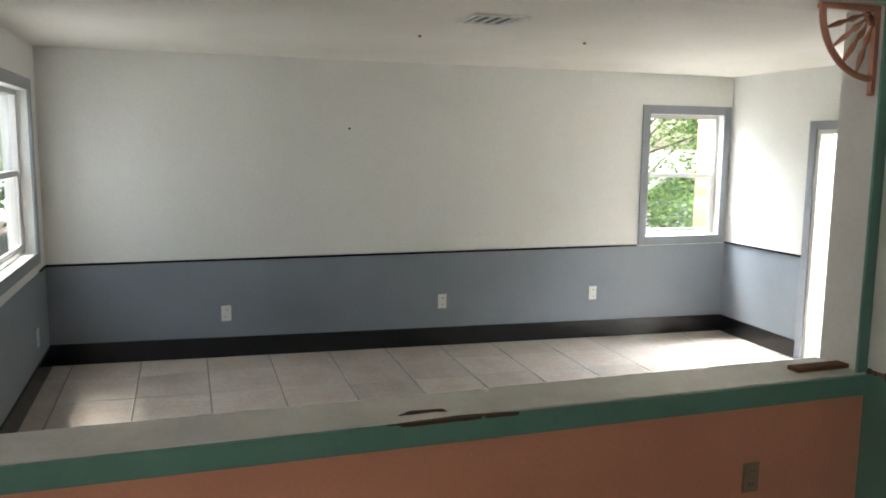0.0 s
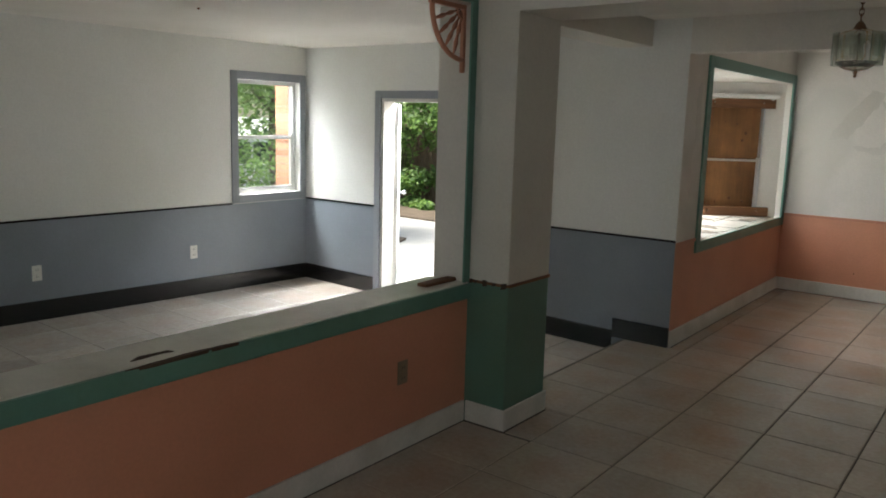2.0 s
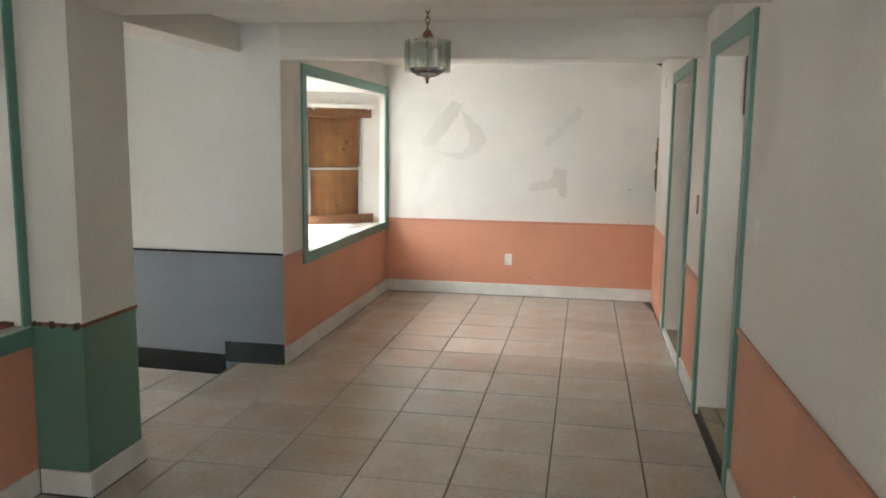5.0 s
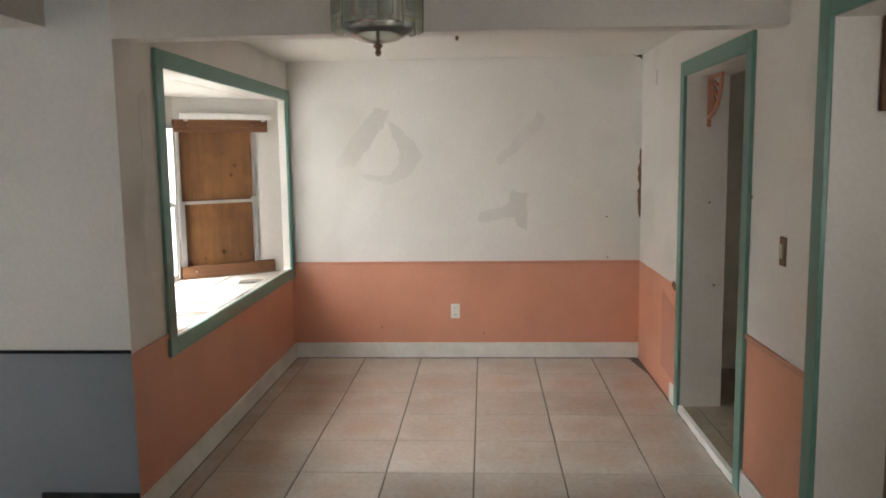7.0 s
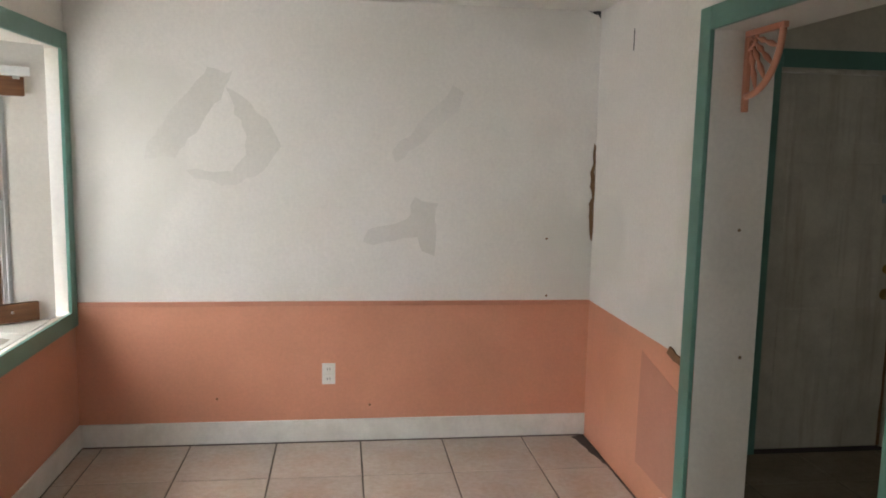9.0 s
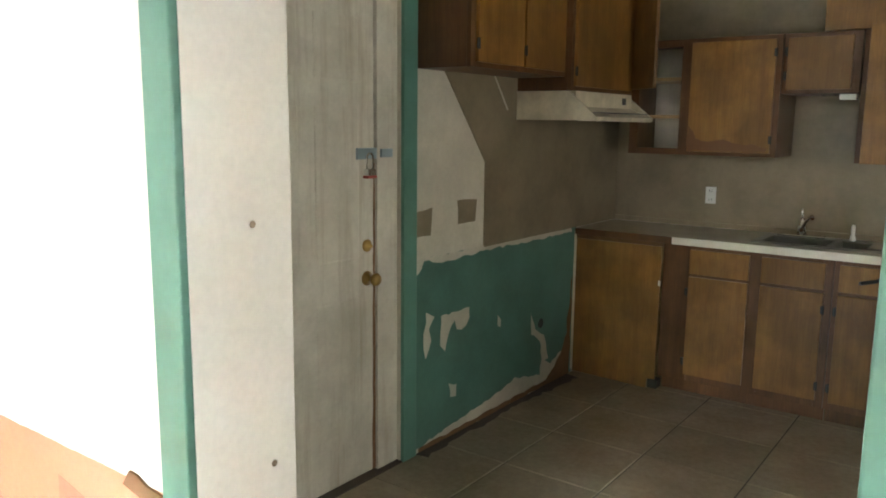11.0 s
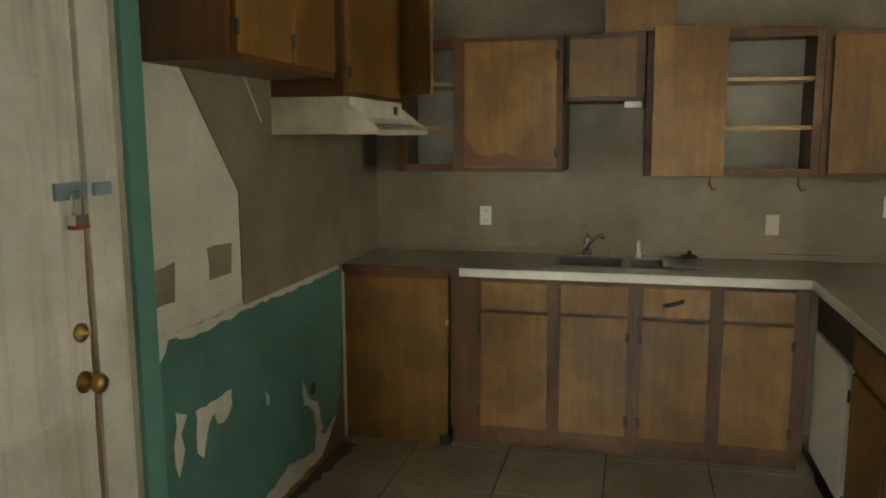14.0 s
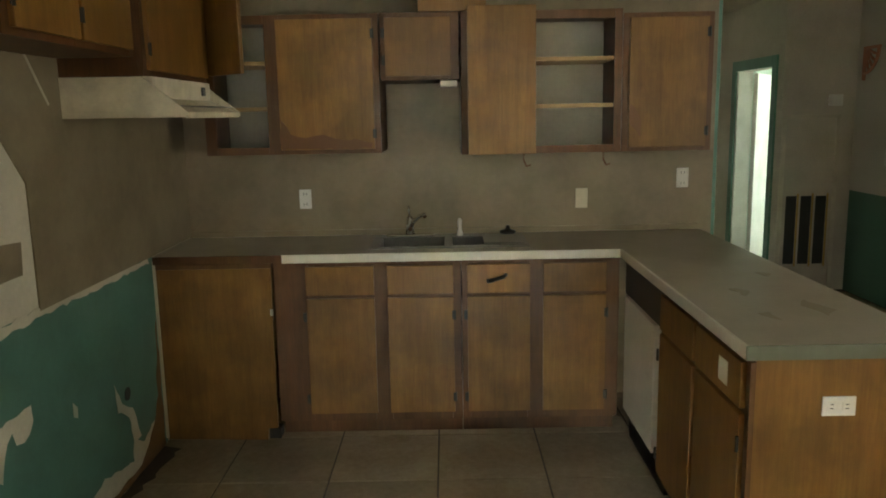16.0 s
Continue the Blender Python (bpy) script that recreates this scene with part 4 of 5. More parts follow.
for sx in (0.06, 0.63):
    part("bracket", boxes((sx, sx + 0.03, -0.005, 0.05, -0.035, 0.0), bevel=0.003), M["alu"], rod)
# seat of the bay: broken white tiles
M["seat_tile"] = tile_mat("dusty white tile", (0.44, 0.42, 0.38), (0.66, 0.64, 0.60), (0.55, 0.52, 0.47), 0.45)
seat = structure("bay_seat", poly_bm([(x if x < -1.6 else -1.50, y) for x, y in BP], "z", 0.735, 0.744), M["grout"], "dusty seat of broken white tiles", "bay")
rng = random.Random(21)
for i in range(2):
    for j in range(7):
        x0, x1 = -2.12 + i * 0.315, -2.12 + i * 0.315 + 0.305
        y0, y1 = 5.18 + j * 0.30, 5.18 + j * 0.30 + 0.282
        lim = lambda x: (5.60 - (x + 2.13) * 0.73, 6.84 + (x + 2.13) * 0.73)
        pts = [(x0, max(y0, lim(x0)[0])), (x1, max(y0, lim(x1)[0])), (x1, min(y1, lim(x1)[1])), (x0, min(y1, lim(x0)[1]))]
        if pts[3][1] - pts[0][1] < 0.02 and pts[2][1] - pts[1][1] < 0.02 or pts[2][1] <= pts[1][1]:
            continue
        if pts[3][1] <= pts[0][1]:
            pts = [pts[0], pts[1], pts[2]]
        lift = rng.uniform(0.0, 0.006)
        part("seat_tile", poly_bm([(x + rng.uniform(-0.004, 0.004), y + rng.uniform(-0.004, 0.004)) for x, y in pts], "z", 0.745, 0.752 + lift), M["seat_tile"], seat)
M["flake"] = plain("dusty grey flake", (0.30, 0.265, 0.225, 1), 0.9, 0, 20, 0.6)
for cx, cy, a in ((-1.62, 5.62, 20), (-1.70, 5.95, -35), (-1.60, 6.75, 60), (-1.95, 6.5, 10)):
    bm = poly_bm(ragged(rng, [(-0.12, -0.03), (0.0, -0.055), (0.13, -0.03), (0.11, 0.03), (-0.03, 0.045)], 0.04, 0.01), "z", 0.0, 0.004)
    bmesh.ops.transform(bm, matrix=pose(cx, cy, 0.759, 6, 4, a), verts=bm.verts[:])
    tagged(part("paint_flake", bm, M["flake"]), "curled grey-white flake of debris on the bay seat", "debris", "debris on the bay seat")

# outside door, swung open
od = tagged(new("door_1"), "white panelled outside door standing open", "door", kind="structure")
part("jamb", boxes((GDOOR[0], GDOOR[0] + 0.03, YD + 0.002, YD + T - 0.002, ZS, GDOOR[3]), (GDOOR[1] - 0.03, GDOOR[1], YD + 0.002, YD + T - 0.002, ZS, GDOOR[3]), (GDOOR[0] + 0.03, GDOOR[1] - 0.03, YD + 0.002, YD + T - 0.002, GDOOR[3] - 0.03, GDOOR[3]), bevel=0.003), M["white_trim"], od)
leaf = new("leaf")
leaf.parent = od
leaf.matrix_world = pose(GDOOR[0] + 0.035, YD + T + 0.01, ZS + 0.02, 0, 0, 129)
H = GDOOR[3] - ZS - 0.06
bm = boxes((0, 0.84, -0.022, 0.022, 0, H), bevel=0.003)
for cx in (0.12, 0.48):
    for z0, z1 in ((0.15, 0.72), (0.86, 1.42), (1.52, 1.74)):
        box(bm, cx, cx + 0.25, -0.027, 0.027, z0, z1, 0.006)
me = mesh_of("slab", bm, M["plastic_white"])
slab = new("slab", me)
slab.parent = leaf
bm = bmesh.new()
for s in (-1, 1):
    lathe(bm, [(0.018, 0.022), (0.012, 0.03), (0.012, 0.05), (0.026, 0.06), (0.028, 0.075), (0.012, 0.09)], (0.78, 0, 0.93), (0, s, 0), 12)
kn = part("knob", bm, M["chrome"], leaf)
for z in (0.2, 0.95, 1.65):
    part("hinge", boxes((-0.012, 0.03, -0.026, -0.02, z, z + 0.09), bevel=0.002), M["alu"], leaf)

# ---------------------------------------------------------------- kitchen
# side wall: green paint below, torn laminate above
structure("green_dado", boxes((3.04, 4.56, YK - 0.003, YK, ZK, 0.93)), paint("old green wall paint", (0.10, 0.22, 0.175, 1), 0.45, 0.66, 2.5), "dark green painted lower wall", "wall")
rng = random.Random(31)
structure("laminate_sheet", poly_bm([(3.24, 1.745), (XK, 1.745), (XK, 0.925), (3.572, 0.925), (3.572, 1.34)], "y", YK - 0.006, YK), M["kitchen_wall"], "stained taupe laminate sheet", "wall")
structure("laminate_seam", poly_bm([(3.63, 1.744), (3.645, 1.744), (3.765, 1.59), (3.755, 1.585)], "y", YK - 0.008, YK - 0.006), M["cream_wall"], "pale cracked seam in the laminate", "wall")
for pts in ([(3.03, 1.03), (3.15, 1.03), (3.16, 1.15), (3.03, 1.14)], [(3.36, 1.06), (3.50, 1.06), (3.51, 1.165), (3.35, 1.17)]):
    structure("glue_square", poly_bm(ragged(rng, pts, 0.05, 0.003), "y", YK - 0.002, YK), M["kitchen_wall"], "square taupe glue mark", "wall")
for pts in ([(3.12, 0.68), (3.17, 0.65), (3.14, 0.6), (3.15, 0.55), (3.12, 0.47), (3.1, 0.52), (3.09, 0.58), (3.11, 0.63)],
            [(3.23, 0.65), (3.35, 0.64), (3.45, 0.65), (3.46, 0.59), (3.4, 0.54), (3.36, 0.56), (3.34, 0.6), (3.3, 0.58), (3.26, 0.47), (3.23, 0.51), (3.23, 0.57)],
            [(4.05, 0.5), (4.07, 0.38), (4.17, 0.32), (4.19, 0.19), (4.27, 0.19), (4.21, 0.34), (4.11, 0.4)],
            [(4.19, 0.2), (4.17, 0.12), (3.9, 0.17), (3.7, 0.13), (3.4, 0.10), (3.05, 0.06), (3.05, ZK), (4.52, ZK), (4.5, 0.12), (4.42, 0.2), (4.3, 0.16)],
            [(3.04, 0.935), (4.50, 0.925), (4.51, 0.90), (3.6, 0.905), (3.37, 0.90), (3.23, 0.895), (3.10, 0.92), (3.05, 0.86)],
            [(3.30, 0.30), (3.36, 0.28), (3.35, 0.23), (3.31, 0.24)], [(3.72, 0.55), (3.75, 0.53), (3.74, 0.48), (3.71, 0.5)]):
    structure("peeled_patch", poly_bm(ragged(rng, pts, 0.03, 0.007), "y", YK - 0.0045, YK - 0.002), M["cream_wall"], "peeled bare patch in green paint", "wall")
structure("pipe_hole", poly_bm([(4.165 + 0.028 * math.cos(a), 0.42 + 0.028 * math.sin(a)) for a in [i * 0.524 for i in range(12)]], "y", YK - 0.0065, YK - 0.0045), M["socket_dark"], "dark pipe hole in the green wall", "wall")
structure("corner_grime", poly_bm(ragged(rng, [(4.20, ZK), (4.53, ZK), (4.53, 0.64), (4.505, 0.50), (4.48, 0.30), (4.42, 0.19), (4.34, 0.12)], 0.04, 0.01), "y", YK - 0.0062, YK - 0.0047), M["hole"], "brown grime in the wall corner", "wall")
structure("kitchen_wall_foot", poly_bm(ragged(rng, [(3.06, ZK), (4.5, ZK), (4.5, 0.075), (3.7, 0.065), (3.06, 0.06)], 0.05, 0.006), "y", YK - 0.009, YK - 0.0065), M["hole"], "rotten brown foot of the wall", "wall")
structure("wall_foot_dirt", poly_bm(ragged(rng, [(3.05, YK), (4.5, YK), (4.48, YK - 0.09), (3.8, YK - 0.05), (3.05, YK - 0.06)], 0.05, 0.015), "z", ZK + 0.0004, ZK + 0.002), M["grout"], "black dirt along the wall's foot", "floor")

# padlocked door
kd = tagged(new("door_2"), "grimy white padlocked kitchen door", "door", kind="structure")
part("jamb", boxes((2.815, 2.95, YK + 0.02, YK + 0.13, ZK, 2.05), (2.06, 2.08, YK + 0.02, YK + 0.13, ZK, 2.05), (2.08, 2.815, YK + 0.02, YK + 0.13, 2.03, 2.05), bevel=0.004), M["door_white"], kd)
bm = boxes((2.082, 2.812, YK + 0.035, YK + 0.08, ZK + 0.008, 2.027), bevel=0.004)
for cx in (2.16, 2.48):
    for z0, z1 in ((0.22, 0.82), (0.98, 1.58), (1.68, 1.92)):
        box(bm, cx, cx + 0.24, YK + 0.031, YK + 0.05, z0, z1, 0.008)
part("leaf", bm, M["door_white"], kd)
for z, r, nm in ((0.89, 0.03, "knob"), (1.025, 0.026, "deadbolt")):
    bm = bmesh.new()
    prof = [(r, 0.0), (r, 0.006), (0.013, 0.012), (0.012, 0.03), (0.024, 0.04), (0.028, 0.052), (0.02, 0.064), (0.004, 0.068)] if nm == "knob" else [(r, 0.0), (r, 0.008), (0.018, 0.016), (0.008, 0.02), (0.006, 0.03)]
    lathe(bm, prof, (2.765, YK + 0.035, z), (0, -1, 0), 14)
    part(nm, bm, M["brass"], kd, "tarnished brass " + nm)
hasp = part("hasp", boxes((2.70, 2.83, YK + 0.022, YK + 0.034, 1.375, 1.42), (2.83, 2.90, YK + 0.008, YK + 0.02, 1.38, 1.415), bevel=0.004), plain("galvanised steel", (0.36, 0.44, 0.48, 1), 0.36, 0.6), kd)
bm = bmesh.new()
tube(bm, [(2.74, YK + 0.008, 1.335), (2.74, YK + 0.008, 1.385), (2.75, YK + 0.008, 1.398), (2.765, YK + 0.008, 1.398), (2.775, YK + 0.008, 1.385), (2.775, YK + 0.008, 1.335)], 0.004, 8)
part("shackle", bm, M["chrome"], kd)
lock = thing("padlock", "small brass padlock with a red band, hanging on the hasp", "padlock")
part("lock_body", boxes((2.733, 2.783, YK - 0.004, YK + 0.02, 1.302, 1.338), bevel=0.004), M["chrome"], lock)
part("band", boxes((2.731, 2.785, YK - 0.006, YK + 0.022, 1.300, 1.312), bevel=0.003), plain("red plastic", (0.35, 0.05, 0.03, 1), 0.5), lock)
structure("door_grime", poly_bm(ragged(rng, [(2.796, ZK + 0.01), (2.8145, ZK + 0.01), (2.8145, 1.36), (2.806, 1.34), (2.803, 0.9), (2.799, 0.5)], 0.06, 0.0025), "y", YK + 0.0325, YK + 0.0345), M["hole"], "brown grime down the door's edge", "door")
structure("door_foot_dirt", boxes((2.06, 2.95, YK - 0.012, YK + 0.08, ZK + 0.0004, ZK + 0.006)), M["grout"], "dark dirty sill of the door", "threshold")


def slab(x0, x1, z0, z1, y0=-0.018, y1=-0.001):
    return boxes((x0, x1, y0, y1, z0, z1), bevel=0.003)


def hinge(parent, x, z):
    bm = bmesh.new()
    cyl(bm, (x, -0.022, z - 0.022), (x, -0.022, z + 0.022), 0.005, None, 8)
    box(bm, x - 0.012, x + 0.003, -0.021, -0.018, z - 0.02, z + 0.02)
    part("hinge", bm, M["socket_dark"], parent)


def base_unit(w, depth, cells, label, z_top=0.845, name="base_cabinet"):
    """A base cabinet: front frame at y = 0, cells of (x0, x1) with a drawer front over a door each."""
    ob = thing(name, label, "cabinet", group="base cabinets")
    part("body", boxes((0.0, w, 0.02, depth, 0.10, z_top - 0.004)), M["oak_dark"], ob)
    part("toe_kick", boxes((0.002, w - 0.002, 0.075, 0.09, 0.0, 0.10)), M["oak_dark"], ob)
    bm = bmesh.new()
    xs = [0.0] + [c for cell in cells for c in cell] + [w]
    for a, b in zip(xs[0::2], xs[1::2]):
        if b - a > 0.004:
            box(bm, a, b, 0, 0.02, 0.085, z_top, 0.002)
    for x0, x1 in cells:
        for z0, z1 in ((0.085, 0.135), (0.665, 0.695), (0.812, z_top)):
            box(bm, x0, x1, 0.001, 0.02, z0, z1, 0.002)
    part("face_frame", bm, M["oak_dark"], ob)
    for k, (x0, x1) in enumerate(cells):
        d = part("drawer_front", slab(x0 - 0.01, x1 + 0.01, 0.690, 0.822), M["oak"], ob)
        dr = part("door", slab(x0 - 0.01, x1 + 0.01, 0.125, 0.674), M["oak"], ob)
        hx = x0 - 0.014 if k % 2 == 0 else x1 + 0.014
        hinge(dr, hx, 0.2)
        hinge(dr, hx, 0.59)
    return ob


XF = 4.565
u1 = base_unit(0.855, 0.5, [(0.16, 0.45), (0.53, 0.81)], "oak veneer base cabinet with two doors and drawers")
place(u1, XF, 6.52, ZK, "-x")
u2 = base_unit(0.716, 0.5, [(0.035, 0.30), (0.38, 0.645)], "oak veneer sink cabinet with a loose drawer pull")
place(u2, XF, 5.663, ZK, "-x")
bm = bmesh.new()
tube(bm, [(0.12, -0.019, 0.745), (0.13, -0.04, 0.75), (0.19, -0.042, 0.768), (0.20, -0.019, 0.772)], 0.009, 7)
part("drawer_pull", bm, M["black_plastic"], u2, "dark tilted drawer pull")
# blank corner panel beside the green wall
pan = thing("blank_cabinet", "grimy plywood-fronted corner cabinet beside the green wall", "cabinet")
bm = poly_bm([(0, 0.012), (0.47, 0.0), (0.475, 0.055), (0.52, 0.06), (0.525, 0.82), (0.0, 0.82)], "y", 0.0, 0.016)
part("sheet", bm, M["oak"], pan)
part("top_rail", boxes((0.0, 0.53, -0.004, 0.02, 0.821, 0.8435), bevel=0.003), M["oak_dark"], pan)
part("kick_block", boxes((0.475, 0.53, 0.012, 0.08, 0.0, 0.05), bevel=0.004), M["socket_dark"], pan)
part("catch", boxes((0.515, 0.528, -0.006, 0.0, 0.60, 0.63), bevel=0.002), M["plastic_white"], pan, "white plastic catch")
place(pan, XF - 0.012, 7.052, ZK, "-x")
structure("corner_bead", boxes((4.545, 4.556, 7.045, 7.057, ZK + 0.02, 0.90)), M["cream_wall"], "pale strip in the cabinet corner", "trim")

# worktop with sink hole, white front edge, peninsula
M["worktop_stain"] = plain("faint brown stain", (0.33, 0.28, 0.20, 1), 0.4, 0, 40, 0.8)
wt = thing("worktop", "worn pale laminate worktop with a white front edge", "worktop")
ZT0, ZT1 = 0.886, 0.922
SX0, SX1, SY0, SY1 = 4.655, 5.005, 5.36, 6.07
part("top", wall_bm("z", ZT0, ZT1, 3.07, XK - 0.001, 4.42, 7.053, [(3.0, 4.545, 4.941, 7.1), (SX0, SX1, SY0, SY1)]), M["counter"], wt)
part("front_edge", boxes((4.536, 4.5445, 4.951, 6.47, ZT0 - 0.003, ZT1 + 0.001), (3.07, 4.535, 4.942, 4.950, ZT0 - 0.003, ZT1 + 0.001), bevel=0.003), M["counter_edge"], wt, "chipped white laminate edge")
part("brown_edge", boxes((4.537, 4.5445, 6.471, 7.05, ZT0, ZT1)), M["oak_dark"], wt, "bare brown edge")
part("end_edge", boxes((3.062, 3.069, 4.42, 4.950, ZT0 - 0.003, ZT1 + 0.001), bevel=0.002), plain("green grey edge", (0.14, 0.15, 0.11, 1), 0.5), wt, "green grey end edge")
part("upstand", boxes((XK - 0.016, XK - 0.001, 4.42, 7.05, ZT1 + 0.0005, ZT1 + 0.03), bevel=0.003), M["kitchen_wall"], wt)
for pts in ([(3.35, 4.60), (3.48, 4.62), (3.56, 4.58), (3.42, 4.55)], [(3.62, 4.74), (3.74, 4.76), (3.70, 4.70)], [(3.32, 4.76), (3.38, 4.79), (3.41, 4.74)], [(3.9, 4.55), (4.0, 4.57), (3.97, 4.52)]):
    part("stain", poly_bm(ragged(rng, pts, 0.03, 0.012), "z", ZT1 + 0.0003, ZT1 + 0.001), M["worktop_stain"], wt)

sink = thing("sink", "double-bowl stainless steel sink set into the worktop", "sink")
bm = bmesh.new()
box(bm, SX0 - 0.018, SX0 + 0.03, SY0 - 0.018, SY1 + 0.018, ZT1 + 0.0005, ZT1 + 0.006, 0.002)
box(bm, SX1 - 0.06, SX1 + 0.02, SY0 - 0.018, SY1 + 0.018, ZT1 + 0.0005, ZT1 + 0.006, 0.002)
for ya, yb in ((SY0 - 0.018, SY0 + 0.025), (5.70, 5.735), (SY1 - 0.025, SY1 + 0.018)):
    box(bm, SX0 + 0.03, SX1 - 0.06, ya, yb, ZT1 + 0.0005, ZT1 + 0.006, 0.002)
part("rim", bm, M["steel"], sink)
for ya, yb in ((SY0 + 0.025, 5.70), (5.735, SY1 - 0.025)):
    xa, xb, zb = SX0 + 0.03, SX1 - 0.06, ZT1 - 0.15
    bm = boxes((xa, xa + 0.003, ya, yb, zb, ZT1), (xb - 0.003, xb, ya, yb, zb, ZT1), (xa + 0.003, xb - 0.003, ya, ya + 0.003, zb, ZT1), (xa + 0.003, xb - 0.003, yb - 0.003, yb, zb, ZT1), (xa, xb, ya, yb, zb - 0.003, zb))
    bw = part("bowl", bm, M["steel"], sink)
    bm = bmesh.new()
    lathe(bm, [(0.038, 0.0), (0.034, 0.003), (0.012, 0.001)], ((xa + xb) / 2, (ya + yb) / 2, zb), (0, 0, 1), 14)
    part("drain", bm, M["socket_dark"], bw)
fa = thing("faucet", "chrome single-lever kitchen faucet behind the sink", "faucet")
bm = bmesh.new()
box(bm, 4.955, 5.005, 5.79, 6.03, ZT1 + 0.006, ZT1 + 0.018, 0.006)
part("base_plate", bm, M["chrome"], fa)
bm = bmesh.new()
lathe(bm, [(0.024, 0.0), (0.022, 0.05), (0.02, 0.075), (0.012, 0.09), (0.006, 0.095)], (4.98, 5.91, ZT1 + 0.018), (0, 0, 1), 14)
part("body", bm, M["chrome"], fa)
bm = bmesh.new()
tube(bm, [(4.98, 5.91, ZT1 + 0.05), (4.94, 5.89, ZT1 + 0.085), (4.88, 5.86, ZT1 + 0.12), (4.83, 5.835, ZT1 + 0.135), (4.815, 5.83, ZT1 + 0.125)], 0.010, 8)
part("spout", bm, M["chrome"], fa)
bm = bmesh.new()
tube(bm, [(4.98, 5.91, ZT1 + 0.11), (4.985, 5.915, ZT1 + 0.14), (4.985, 5.915, ZT1 + 0.16)], 0.006, 8)
part("lever", bm, M["chrome"], fa)
sp = thing("side_sprayer", "white side sprayer on the sink's rim", "sprayer")
bm = bmesh.new()
lathe(bm, [(0.016, 0.0), (0.014, 0.02), (0.010, 0.03), (0.011, 0.07), (0.008, 0.085)], (4.985, 5.66, ZT1 + 0.006), (0, 0, 1), 12)
part("wand", bm, M["plastic_white"], sp)
st = thing("sink_strainer", "black rubber strainer lying on the sink's rim", "strainer")
bm = bmesh.new()
lathe(bm, [(0.03, 0.0), (0.042, 0.012), (0.04, 0.022), (0.012, 0.03), (0.010, 0.048)], (4.975, 5.42, ZT1 + 0.006), (0, 0, 1), 14)
part("cup", bm, M["black_plastic"], st)
tray = tagged(part("sink_board", boxes((4.70, 4.96, 5.36, 5.55, ZT1 + 0.0065, ZT1 + 0.014), bevel=0.004), M["steel"]), "flat steel tray lying over the sink's end", "tray")

# peninsula: dishwasher, cabinets, end panel
dw = thing("dishwasher", "black and white built-in dishwasher", "dishwasher")
part("body", boxes((0.0, 0.60, 0.03, 0.478, 0.02, 0.835)), M["black_plastic"], dw)
part("control_panel", boxes((0.005, 0.595, 0.0, 0.03, 0.68, 0.835), bevel=0.004), M["black_plastic"], dw)
part("door_panel", boxes((0.015, 0.51, -0.004, 0.026, 0.14, 0.668), bevel=0.004), M["plastic_white"], dw, "yellowed white door panel")
part("kick_plate", boxes((0.01, 0.59, 0.03, 0.05, 0.0, 0.12)), M["black_plastic"], dw)
place(dw, 4.545, 4.923, ZK, "+y")
pc = base_unit(0.86, 0.478, [(0.045, 0.405), (0.455, 0.815)], "dark oak peninsula cabinet with two doors and drawers", 0.845)
place(pc, 3.943, 4.923, ZK, "+y")
part("paper_label", boxes((0.66, 0.73, -0.0195, -0.018, 0.72, 0.79)), M["plastic_white"], pc, "torn white paper label")
ep = thing("end_panel", "oak veneer end panel of the peninsula", "panel")
part("sheet", boxes((3.066, 3.082, 4.43, 4.922, ZK, 0.884), bevel=0.002), M["oak"], ep)
part("corner_strip", boxes((3.060, 3.088, 4.9225, 4.938, ZK, 0.88), bevel=0.003), M["oak_dark"], ep)
o = outlet(3.0655, 4.70, 0.755, "-x", label="white double outlet lying sideways on the peninsula end")
o.matrix_world = o.matrix_world @ pose(0, 0, 0, 0, 90, 0) @ Matrix.Scale(0.75, 4)
part("back", boxes((3.083, 4.545, 4.43, 4.442, ZK, 0.88)), M["oak"], ep)


M["shelf"] = wood("pale shelf board", (0.42, 0.27, 0.12, 1), (0.56, 0.40, 0.22, 1), 0.55, "x")


def upper_unit(w, h, depth, cells, label, group="wall cabinets"):
    """A wall cabinet: front frame at y = 0, z from 0; cells of (x0, x1, kind): a closed door or open shelves."""
    ob = thing("wall_cabinet", label, "cabinet", group=group)
    t = 0.016
    part("carcass", wall_bm("y", 0.02, depth, 0, w, 0, h, [(t, w - t, t, h - t)]), M["oak_dark"], ob)
    part("back", boxes((t, w - t, depth - 0.008, depth - 0.001, t, h - t)), M["cream_wall"], ob)
    bm = bmesh.new()
    xs = [0.0] + [c for cell in cells for c in cell[:2]] + [w]
    for a, b in zip(xs[0::2], xs[1::2]):
        if b - a > 0.004:
            box(bm, a, b, 0, 0.02, 0, h, 0.002)
    for x0, x1, k in cells:
        for z0, z1 in ((0, 0.035), (h - 0.04, h)):
            box(bm, x0, x1, 0.001, 0.02, z0, z1, 0.002)
    part("face_frame", bm, M["oak_dark"], ob)
    for x0, x1, k in cells:
        if k == "open":
            for z in (h * 0.335, h * 0.665):
                part("shelf", boxes((x0 - 0.01, x1 + 0.01, 0.022, depth - 0.01, z - 0.009, z + 0.009), bevel=0.002), M["shelf"], ob)
        else:
            d = part("door", slab(x0 - 0.012, x1 + 0.012, 0.02, h - 0.022), M["oak"], ob)
            hx = x1 + 0.016 if k == "right" else x0 - 0.016
            hinge(d, hx, 0.09)
            hinge(d, hx, h - 0.09)
    return ob


